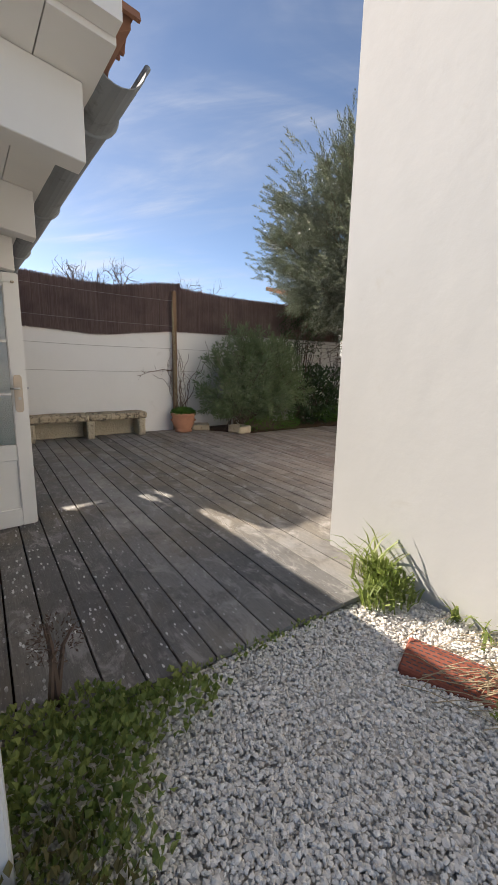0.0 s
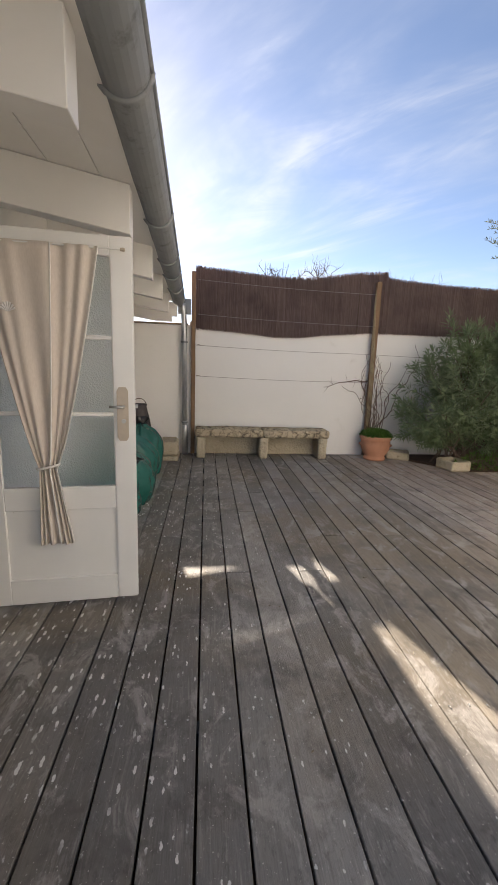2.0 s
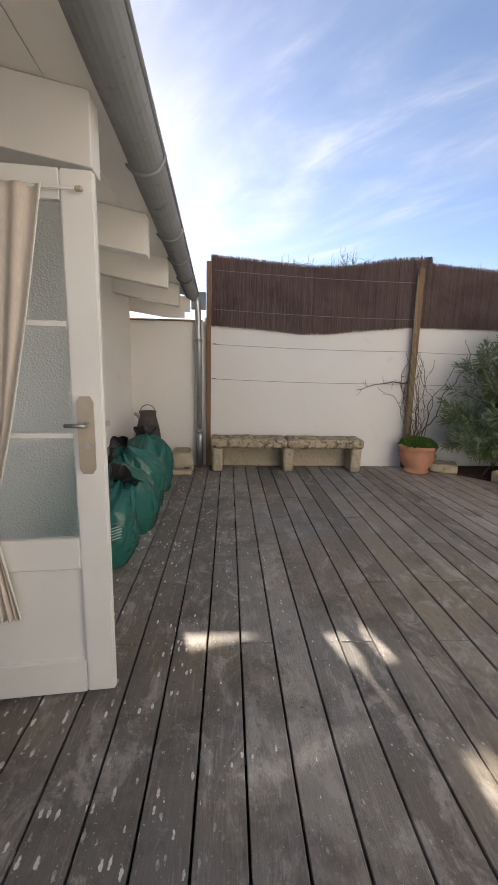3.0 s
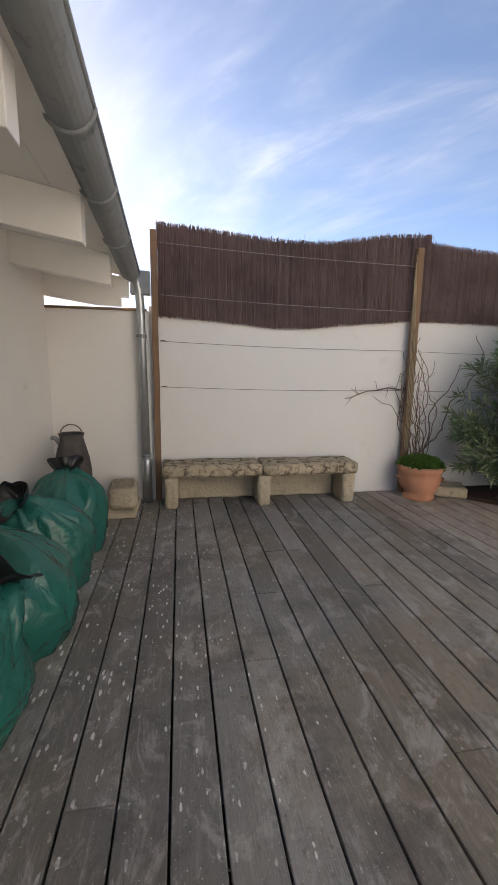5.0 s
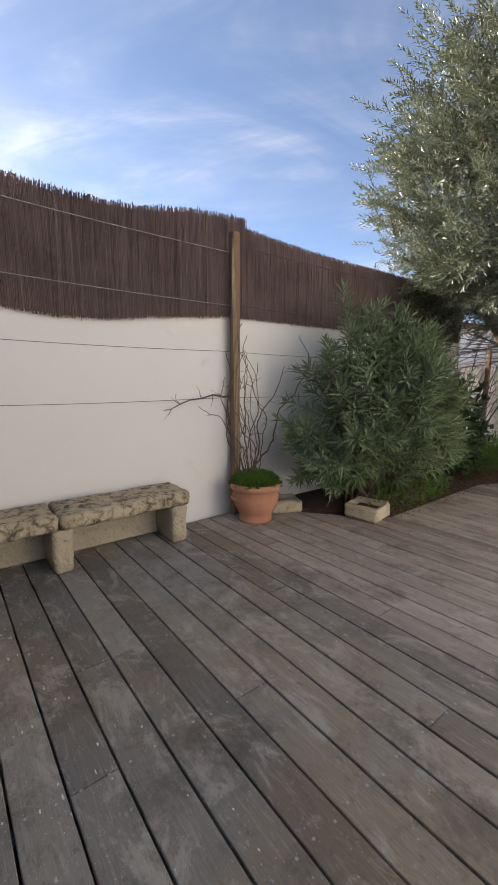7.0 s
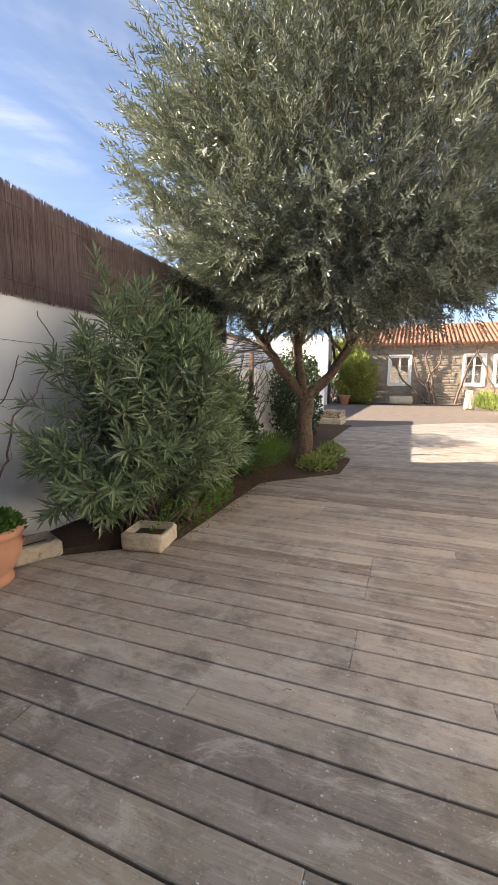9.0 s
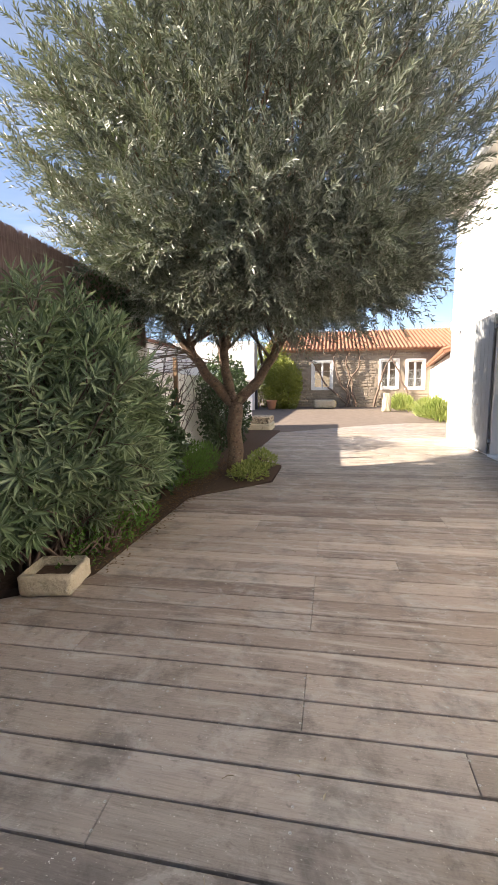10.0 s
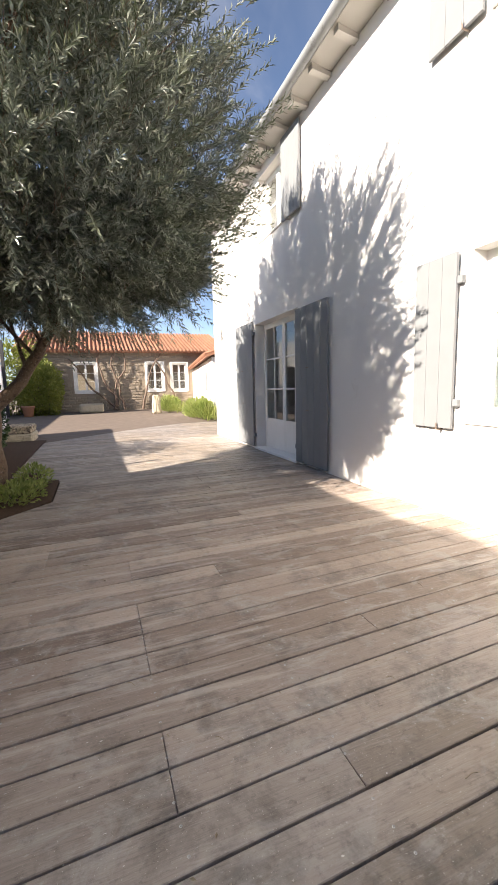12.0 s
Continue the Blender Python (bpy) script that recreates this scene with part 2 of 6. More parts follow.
PAVING = m_plain("worn_paving", (0.17, 0.135, 0.11), 0.9, spec=0.2, var=0.35, scale=3)


def m_leaf(name, a, b, rough=0.5, thru=0.25, tips=None):
    m = Mat(name, rough, spec=0.4)
    col = m.mix(m.per_island(), a, b)
    col = m.mix(m.steps(m.noise(1.4, 3), 0.4, 0.7, 0, 0.5), col, tips or b)
    m.color(col)
    t = m.n.new("ShaderNodeBsdfTranslucent")
    m.put(t.inputs["Color"], m.mix(0.5, col, (0.20, 0.26, 0.05)))
    s = m.n.new("ShaderNodeMixShader")
    s.inputs[0].default_value = thru
    m.l.new(m.b.outputs[0], s.inputs[1])
    m.l.new(t.outputs[0], s.inputs[2])
    m.l.new(s.outputs[0], m.n["Material Output"].inputs["Surface"])
    return m.m


OLIVE = m_leaf("olive_leaf", (0.058, 0.072, 0.042), (0.31, 0.328, 0.268), 0.34, 0.10, (0.125, 0.145, 0.088))
OLEANDER = m_leaf("oleander_leaf", (0.092, 0.142, 0.072), (0.31, 0.365, 0.215), 0.34, 0.22, (0.19, 0.265, 0.11))
IVY = m_leaf("ivy_leaf", (0.13, 0.20, 0.05), (0.42, 0.46, 0.15), 0.42, 0.40)
GRASS = m_leaf("grass_blade", (0.17, 0.24, 0.05), (0.33, 0.38, 0.11), 0.5, 0.35, (0.40, 0.38, 0.15))
DARK_LEAF = m_leaf("dark_broad_leaf", (0.02, 0.045, 0.016), (0.05, 0.085, 0.03), 0.35, 0.12)
HEDGE = m_leaf("yellow_green_leaf", (0.16, 0.19, 0.03), (0.30, 0.31, 0.07), 0.5, 0.35)
HERB = m_leaf("herb_leaf", (0.05, 0.14, 0.02), (0.12, 0.24, 0.04), 0.5, 0.3)


def m_glass(name, col=(0.9, 0.95, 0.95), rough=0.02, bumps=None):
    m = Mat(name, rough)
    m.b.inputs["Transmission Weight"].default_value = 1.0
    m.b.inputs["IOR"].default_value = 1.45
    m.color(col)
    if bumps:
        m.bump(m.cells(bumps), 0.6, 0.004)
    return m.m


GLASS = m_glass("window_glass")
FROSTED = m_glass("frosted_glass", (0.80, 0.87, 0.90), 0.35, 130)


def m_cloth():
    m = Mat("linen_curtain", 0.9, spec=0.15)
    weave = m.noise(160, 2, stretch=(1, 1, 0.25))
    col = m.mix(weave, (0.58, 0.50, 0.43), (0.72, 0.64, 0.56))
    return m.color(col).bump(weave, 0.2, 0.002).m


CURTAIN = m_cloth()
TRIM_CLOTH = m_plain("white_trim", (0.75, 0.72, 0.68), 0.9, var=0.08)


def m_bag():
    m = Mat("green_plastic", 0.27, spec=0.6)
    m.color(m.mix(m.noise(5, 4), (0.010, 0.10, 0.082), (0.020, 0.15, 0.122)))
    wrinkle = m.math("ABSOLUTE", m.math("SUBTRACT", m.noise(4.5, 3, 0.5, distort=1.4), 0.5))
    fine = m.math("ABSOLUTE", m.math("SUBTRACT", m.noise(24, 4, 0.6, stretch=(1, 1, 0.5), distort=1.0), 0.5))
    return m.bump(m.math("ADD", wrinkle, m.math("MULTIPLY", fine, 0.10)), 0.45, 0.06).m


BAG = m_bag()
BLACK_BAG = m_plain("black_plastic", (0.008, 0.008, 0.009), 0.3, spec=0.5, var=0.2, scale=12, bumps=0.4)
PRINT = m_plain("pale_print", (0.20, 0.40, 0.35), 0.4, var=0.1)


def m_reed():
    m = Mat("reed_stalks", 0.85, spec=0.2)
    r = m.per_island()
    col = m.mix(r, (0.155, 0.104, 0.090), (0.28, 0.203, 0.178))
    col = m.mix(m.steps(m.noise(2.4, 5, 0.6), 0.45, 0.7, 0, 0.5), col, (0.095, 0.062, 0.053))
    col = m.mix(m.steps(m.noise(60, 3, 0.6, stretch=(1, 1, 0.08)), 0.62, 0.74, 0, 0.7), col, (0.30, 0.22, 0.165))
    return m.color(col).m


REED = m_reed()


def m_gravel():
    m = Mat("limestone_gravel", 0.85, spec=0.25)
    col = m.mix(m.per_island(), (0.66, 0.605, 0.53), (0.93, 0.885, 0.81))
    col = m.mix(m.steps(m.noise(45, 4), 0.5, 0.75, 0, 0.5), col, (0.52, 0.475, 0.42))
    return m.color(col).bump(m.noise(120, 4), 0.3, 0.004).m


GRAVEL = m_gravel()

# ---- building helpers ----
rng = np.random.default_rng(7)
ORIGIN = {}


def thing(name, at, label, category, group="", kind=""):
    """An Empty at the thing's base; its parts are built in world metres."""
    ob = new(name)
    ob.empty_display_size = 0.1
    ob.location = at
    ORIGIN[ob.name] = Vector(at)
    return tagged(ob, label, category, group, kind)


def link_mesh(name, me, material, parent=None, label=""):
    me.materials.append(material)
    ob = new(name, me)
    if parent is not None:
        o = ORIGIN[parent.name]
        me.transform(Matrix.Translation(-o))
        ob.parent = parent
        ORIGIN[ob.name] = o
    else:
        ORIGIN[ob.name] = Vector((0, 0, 0))
    return tagged(ob, label)


def part(name, bm, material, parent=None, label="", smooth=False):
    bmesh.ops.recalc_face_normals(bm, faces=bm.faces)
    me = bpy.data.meshes.new(name)
    bm.to_mesh(me)
    bm.free()
    if smooth:
        me.polygons.foreach_set("use_smooth", [True] * len(me.polygons))
    return link_mesh(name, me, material, parent, label)


def box(x0, y0, z0, x1, y1, z1, bevel=0.0, bm=None, seg=1):
    one = bmesh.new()
    bmesh.ops.create_cube(one, size=1)
    bmesh.ops.transform(one, verts=one.verts, matrix=Matrix.Translation(((x0 + x1) / 2, (y0 + y1) / 2, (z0 + z1) / 2))
                        @ Matrix.Diagonal((x1 - x0, y1 - y0, z1 - z0, 1)))
    if bevel:
        bmesh.ops.bevel(one, geom=one.edges[:], offset=bevel, segments=seg, affect="EDGES")
    return merge(bm, one)


def merge(bm, one):
    if bm is None:
        return one
    me = bpy.data.meshes.new("tmp")
    one.to_mesh(me)
    one.free()
    bm.from_mesh(me)
    bpy.data.meshes.remove(me)
    return bm


def rough_block(x0, y0, z0, x1, y1, z1, amount, cuts=4, seed=0.0, bm=None, taper=0.0):
    """A hand-cut block: subdivided, worn at the edges and knocked about."""
    one = box(x0, y0, z0, x1, y1, z1, min(x1 - x0, y1 - y0, z1 - z0) * 0.16)
    bmesh.ops.subdivide_edges(one, edges=[e for e in one.edges if e.calc_length() > 0.06], cuts=cuts, use_grid_fill=True)
    c = Vector(((x0 + x1) / 2, (y0 + y1) / 2, 0))
    for v in one.verts:
        k = noise.noise_vector(v.co * 9 + Vector((seed, seed, 0))) * amount + noise.noise_vector(v.co * 30 + Vector((seed, 0, 0))) * amount * 0.5
        if taper:
            f = 1 - taper * (v.co.z - z0) / (z1 - z0)
            v.co.x, v.co.y = c.x + (v.co.x - c.x) * f, c.y + (v.co.y - c.y) * f
        v.co += k
    return merge(bm, one)


def prism(poly, axis, a, b, bm=None):
    """A flat outline, given in the two other axes, pushed along an axis from a to b."""
    one = bmesh.new()

    def at(p, t):
        return {"x": (t, p[0], p[1]), "y": (p[0], t, p[1]), "z": (p[0], p[1], t)}[axis]
    lo = [one.verts.new(at(p, a)) for p in poly]
    hi = [one.verts.new(at(p, b)) for p in poly]
    one.faces.new(lo)
    one.faces.new(hi[::-1])
    n = len(poly)
    for k in range(n):
        one.faces.new((lo[k], hi[k], hi[(k + 1) % n], lo[(k + 1) % n]))
    return merge(bm, one)


def lathe(profile, at, sides=32, bm=None, wobble=0.0):
    one = bmesh.new()
    rings = []
    for r, z in profile:
        rings.append([one.verts.new((at[0] + r * (1 + wobble * math.sin(3 * k)) * math.cos(2 * math.pi * k / sides),
                                     at[1] + r * math.sin(2 * math.pi * k / sides), at[2] + z)) for k in range(sides)])
    for lo, hi in zip(rings, rings[1:]):
        for k in range(sides):
            one.faces.new((lo[k], lo[(k + 1) % sides], hi[(k + 1) % sides], hi[k]))
    one.faces.new(rings[0][::-1])
    one.faces.new(rings[-1])
    return merge(bm, one)


class Soup:
    """Many small shapes joined in one mesh."""

    def __init__(self):
        self.v, self.f, self.n = [], [], 0

    def add(self, verts, faces):
        self.v.append(np.asarray(verts, float).reshape(-1, 3))
        self.f.extend([tuple(int(i) + self.n for i in f) for f in faces])
        self.n += len(self.v[-1])

    def tube(self, pts, r0, r1, sides=5):
        pts = [Vector(p) for p in pts]
        ring = []
        for k, p in enumerate(pts):
            d = (pts[min(k + 1, len(pts) - 1)] - pts[max(k - 1, 0)]).normalized()
            a = d.orthogonal().normalized() if k == 0 else (ring_a - d * ring_a.dot(d)).normalized()
            ring_a = a
            b = d.cross(a)
            r = r0 + (r1 - r0) * k / (len(pts) - 1)
            ring.append([p + (a * math.cos(2 * math.pi * s / sides) + b * math.sin(2 * math.pi * s / sides)) * r for s in range(sides)])
        faces = [(k * sides + s, k * sides + (s + 1) % sides, (k + 1) * sides + (s + 1) % sides, (k + 1) * sides + s)
                 for k in range(len(pts) - 1) for s in range(sides)]
        faces += [tuple(range(sides))[::-1], tuple((len(pts) - 1) * sides + s for s in range(sides))]
        self.add([tuple(v) for rr in ring for v in rr], faces)

    def leaves(self, base, way, up, length, width, fold=0.25):
        """Folded narrow blades: arrays of base points, directions and side hints."""
        base, way = np.asarray(base, float), np.asarray(way, float)
        way = way / np.linalg.norm(way, axis=1, keepdims=True)
        side = np.cross(way, up)
        side /= np.linalg.norm(side, axis=1, keepdims=True) + 1e-9
        nor = np.cross(side, way)
        length, width = np.broadcast_to(length, len(base))[:, None], np.broadcast_to(width, len(base))[:, None]
        mid = base + way * length * 0.5
        lift = nor * width * fold
        v = np.stack([base, mid + side * width * 0.5 + lift, base + way * length - nor * length * 0.06, mid - side * width * 0.5 + lift], 1).reshape(-1, 3)
        i = np.arange(len(base)) * 4 + self.n
        self.v.append(v)
        self.n += len(v)
        self.f.extend(map(tuple, np.stack([np.stack([i, i + 1, i + 2], 1), np.stack([i, i + 2, i + 3], 1)], 1).reshape(-1, 3).tolist()))

    def mesh(self, name, smooth=False):
        me = bpy.data.meshes.new(name)
        me.from_pydata(np.concatenate(self.v).tolist(), [], self.f)
        if smooth:
            me.polygons.foreach_set("use_smooth", [True] * len(me.polygons))
        return me

    def link(self, name, material, parent=None, label="", smooth=False):
        return link_mesh(name, self.mesh(name, smooth), material, parent, label)


def units(n):
    v = rng.normal(size=(n, 3))
    return v / np.linalg.norm(v, axis=1, keepdims=True)


def structure(name, bm, material, label, category, smooth=False):
    return tagged(part(name, bm, material, smooth=smooth), label, category, kind="structure")


def wall_slab(axis, face, back, a0, a1, z0, z1, holes):
    """A wall with openings through it; axis: the one along which it runs. holes: (a0, a1, z0, z1), apart from one another in a."""
    bm = bmesh.new()
    lo, hi = min(face, back), max(face, back)

    def put(p, q, r, s):
        if q - p > 1e-4 and s - r > 1e-4:
            box(*((p, lo, r, q, hi, s) if axis == "x" else (lo, p, r, hi, q, s)), bm=bm)
    cuts = sorted({a0, a1, *[h[0] for h in holes], *[h[1] for h in holes]})
    for p, q in zip(cuts, cuts[1:]):
        inside = sorted((h[2], h[3]) for h in holes if h[0] <= p + 1e-6 and h[1] >= q - 1e-6)
        z = z0
        for b, t in inside:
            put(p, q, z, b)
            z = t
        put(p, q, z, z1)
    bmesh.ops.remove_doubles(bm, verts=bm.verts, dist=1e-4)
    return bm


# ---- plan ----
ANNEX_X, WALL_Y, FACADE_Y, GABLE_X, HOUSE_END = -0.22, 8.66, 2.82, 2.515, 13.97
DECK_S = 2.17

# ground under all, one sheet to the horizon
bm = bmesh.new()
bmesh.ops.create_grid(bm, x_segments=60, y_segments=60, size=600)
for v in bm.verts:
    v.co.z = -0.12
structure("ground", bm, GROUND, "bare sandy ground under gravel and decking", "ground")

# garden wall on the far side, lower past the screen
structure("wall_north", wall_slab("x", WALL_Y, WALL_Y + 0.22, 0.70, 8.4, -0.12, 2.06, []), WHITE_WALL,
          "white limewashed garden wall behind a stone bench", "wall")
structure("wall_north_low", wall_slab("x", WALL_Y + 0.02, WALL_Y + 0.22, 8.4, 17.0, -0.12, 1.62, []), WHITE_WALL,
          "lower white garden wall behind the olive tree", "wall")
structure("wall_north_annex", wall_slab("x", WALL_Y - 0.05, WALL_Y + 0.17, -0.50, 0.70, -0.12, 2.0, []), WHITE_WALL,
          "white rendered wall end beside the downpipe", "wall")
structure("wall_cap", prism([(WALL_Y - 0.09, 2.0), (WALL_Y + 0.2, 2.0), (WALL_Y + 0.2, 2.03), (WALL_Y - 0.09, 2.022)], "x", -0.29, 0.68), POST_WOOD,
          "thin weathered board capping the low wall", "wall cap")

# annex: wall, eaves, gutter
DOORWAY = (3.44, 4.29, 0.02, 2.10)
WINDOW_A = (5.92, 6.98, 0.79, 2.03)
bm = wall_slab("y", ANNEX_X, ANNEX_X - 0.28, 1.98, 8.61, -0.12, 2.45, [DOORWAY, WINDOW_A])
for v in bm.verts:
    v.co.x -= 0.018 * max(0.0, v.co.y - 4.3)
structure("wall_annex", bm, WHITE_WALL,
          "white rendered annex wall under deep eaves", "wall")
end_wall = [(-3.2, -0.12), (ANNEX_X, -0.12), (ANNEX_X, 2.44), (-3.2, 3.0)]
bm = prism(end_wall, "y", 1.78, 1.976)
prism([(-3.2, -0.12), (ANNEX_X - 0.36, -0.12), (ANNEX_X - 0.36, 2.46), (-3.2, 3.0)], "y", 8.4, 8.6, bm=bm)
box(-3.4, 1.78, -0.12, -3.2, 8.6, 3.0, bm=bm)
structure("wall_annex_inner", bm, WHITE_WALL, "plain inner walls of the annex room", "wall")
structure("floor_annex", box(-3.2, 1.95, -0.1, ANNEX_X - 0.28, 8.4, -0.02), PAVING, "tiled floor inside the annex", "floor")
SLOPE = 0.19
EAVE_X, EAVE_Z = 0.59, 2.31


def askew(bm):
    """The annex eaves run a little out of line with the court."""
    for v in bm.verts:
        v.co.x -= 0.029 * (v.co.y - 5.0)
    return bm



def roof_z(x):
    return EAVE_Z + (EAVE_X - x) * SLOPE


for y0, y1 in ((1.97, 8.46),):
    # sloping soffit boards running along the eaves, with open joints
    xs = [EAVE_X - 0.006, 0.40, 0.15, -0.07, -0.36]
    soffit = thing("soffit", (0.2, 5.2, 2.3), "cream-painted boarded soffit with dark joints", "soffit", kind="structure")
    for x1, x0 in zip(xs, xs[1:]):
        part("board", askew(prism([(x0 + 0.004, roof_z(x0 + 0.004)), (x1, roof_z(x1)), (x1, roof_z(x1) + 0.022), (x0 + 0.004, roof_z(x0 + 0.004) + 0.022)], "y", y0, y1)), SOFFIT_PAINT, soffit)
    structure("roof_annex", askew(prism([(EAVE_X + 0.03, roof_z(EAVE_X) + 0.045), (EAVE_X + 0.03, roof_z(EAVE_X) + 0.075), (-3.6, roof_z(-3.6) + 0.075), (-3.6, roof_z(-3.6) + 0.025), (EAVE_X - 0.01, roof_z(EAVE_X) + 0.025)], "y", y0 - 0.02, y1 + 0.16)),
              ROOF_TILE, "terracotta roof bed over the annex", "roof")
structure("verge_board", askew(prism([(EAVE_X - 0.01, EAVE_Z + 0.02), (EAVE_X - 0.01, EAVE_Z + 0.13), (-3.4, roof_z(-3.4) + 0.16), (-3.4, roof_z(-3.4) + 0.02)], "y", 1.90, 1.967)), SOFFIT_PAINT,
          "cracked cream verge board at the roof end", "trim")
structure("eaves_end_board", prism([(-0.30, 2.115), (0.20, 2.04), (0.44, 2.036), (0.44, roof_z(0.54)), (-0.30, roof_z(-0.20))], "y", 8.58, 8.63), SOFFIT_PAINT,
          "painted board closing the end of the eaves", "trim")

structure("eaves_end_block", box(0.445, 8.44, 2.10, 0.53, 8.478, roof_z(0.60)), SOFFIT_PAINT, "short painted block under the gutter end", "trim")
roof_tiles = thing("eaves_tiles", (EAVE_X, 5, EAVE_Z), "row of rounded terracotta tiles along the annex eaves", "roof tiles", kind="structure")
tile_me = None
for k in range(36):
    y = 2.0 + k * 0.182
    if tile_me is None:
        s = Soup()
        arc = [(0.085 * math.cos(a), 0.055 * math.sin(a)) for a in np.linspace(0, math.pi, 8)]
        inner = [(0.070 * math.cos(a), 0.042 * math.sin(a)) for a in np.linspace(0, math.pi, 8)]
        ring = arc + inner[::-1]
        v = [(x, p[0], p[1] - x * SLOPE) for x in (0.0, -0.42) for p in ring]
        m = len(ring)
        f = [(i, (i + 1) % m, m + (i + 1) % m, m + i) for i in range(m)]
        f += [(i, i + 1, m - 2 - i, m - 1 - i) for i in range(7)]
        s.add(v, f)
        tile_me = s.mesh("tile")
        tile_me.materials.append(ROOF_TILE)
    ob = new("tile", tile_me)
    ob.parent = roof_tiles
    ob.location = Vector((EAVE_X + 0.05 - 0.029 * (y - 5.0), y, EAVE_Z + 0.055)) - ORIGIN[roof_tiles.name]


def rafter(y):
    low = 0.24
    return prism([(0.545, roof_z(0.545) - 0.002), (0.545, roof_z(0.545) - low), (-0.30, roof_z(-0.30) - low - 0.01), (-0.30, roof_z(-0.30) - 0.002)], "y", y - 0.055, y + 0.055)


for y in (2.255, 3.36, 4.44, 5.58, 6.66, 7.80):
    bm = askew(rafter(y))
    bmesh.ops.bevel(bm, geom=bm.edges[:], offset=0.003, segments=1, affect="EDGES")
    tagged(part("rafter", bm, SOFFIT_PAINT), "thick cream-painted rafter end under the eaves", "rafter", "rafters of the annex", "structure")

def gutter_x(y):
    return 0.643 - 0.029 * (y - 5.0)


def gutter_z(y):
    return 2.362 - 0.005 * (y - 5.0)


gutter = thing("gutter", (0.66, 5.2, 2.30), "weathered grey zinc half-round gutter on the annex eaves", "gutter")
s = Soup()
GR, GT = 0.088, 0.004
ang = np.linspace(math.pi, 2 * math.pi, 13)
ring = [(GR * math.cos(a), GR * math.sin(a)) for a in ang] + [((GR - GT) * math.cos(a), (GR - GT) * math.sin(a)) for a in ang[::-1]]
m = len(ring)
ys = np.linspace(2.11, 8.48, 30)
v = [(gutter_x(y) + p[0], y, gutter_z(y) + p[1] + 0.002 * math.sin(7 * y)) for y in ys for p in ring]
f = [(k * m + i, k * m + (i + 1) % m, (k + 1) * m + (i + 1) % m, (k + 1) * m + i) for k in range(len(ys) - 1) for i in range(m)]
f += [(i, i + 1, m - 2 - i, m - 1 - i) for i in range(12)]
s.add(v, f)
s.link("trough", ZINC, gutter, smooth=False)
s = Soup()
s.tube([(gutter_x(y) + GR, y, gutter_z(y)) for y in ys], 0.011, 0.011, 8)
s.link("rolled_rim", ZINC, gutter, smooth=True)
for y in (2.45, 3.62, 4.9, 5.9, 6.55, 7.35):
    s = Soup()
    s.tube([(gutter_x(y) + (GR + 0.004) * math.cos(a), y, gutter_z(y) + (GR + 0.004) * math.sin(a)) for a in np.linspace(math.pi, 2 * math.pi, 12)], 0.010, 0.010, 6)
    s.link("joint_band", ZINC, gutter, smooth=True)
part("end_cap", prism([(gutter_x(8.48) + GR * math.cos(a), gutter_z(8.48) + GR * math.sin(a)) for a in ang], "y", 8.478, 8.484), ZINC, gutter)

# boxy gutter end, widened towards the post to keep a sun strip off the deck
part("hopper", box(0.535, 8.486, 2.15, 0.728, 8.60, 2.37, 0.006), ZINC, gutter, "square zinc box at the gutter end, sized to block sun")
pipe = thing("downpipe", (0.665, 8.52, 0), "grey zinc downpipe clipped to the garden wall", "downpipe")
s = Soup()
s.tube([(0.603, 8.49, 2.30), (0.607, 8.50, 2.24), (0.618, 8.52, 2.16), (0.625, 8.53, 2.06), (0.648, 8.53, 0.0)], 0.043, 0.043, 16)
s.link("tube", PIPE_ZINC, pipe, smooth=True)
for z in (1.73, 0.50):
    part("clamp", lathe([(0.046, 0), (0.052, 0.004), (0.052, 0.026), (0.046, 0.03)], (0.648 - 0.011 * z, 8.53, z), 18), ZINC, pipe)
    part("bracket", box(0.60, 8.52, z + 0.005, 0.615, 8.61, z + 0.025), ZINC, pipe)
part("foot_sleeve", lathe([(0.052, 0), (0.052, 0.46), (0.047, 0.47)], (0.646, 8.53, 0.002), 18), PIPE_ZINC, pipe, smooth=True)


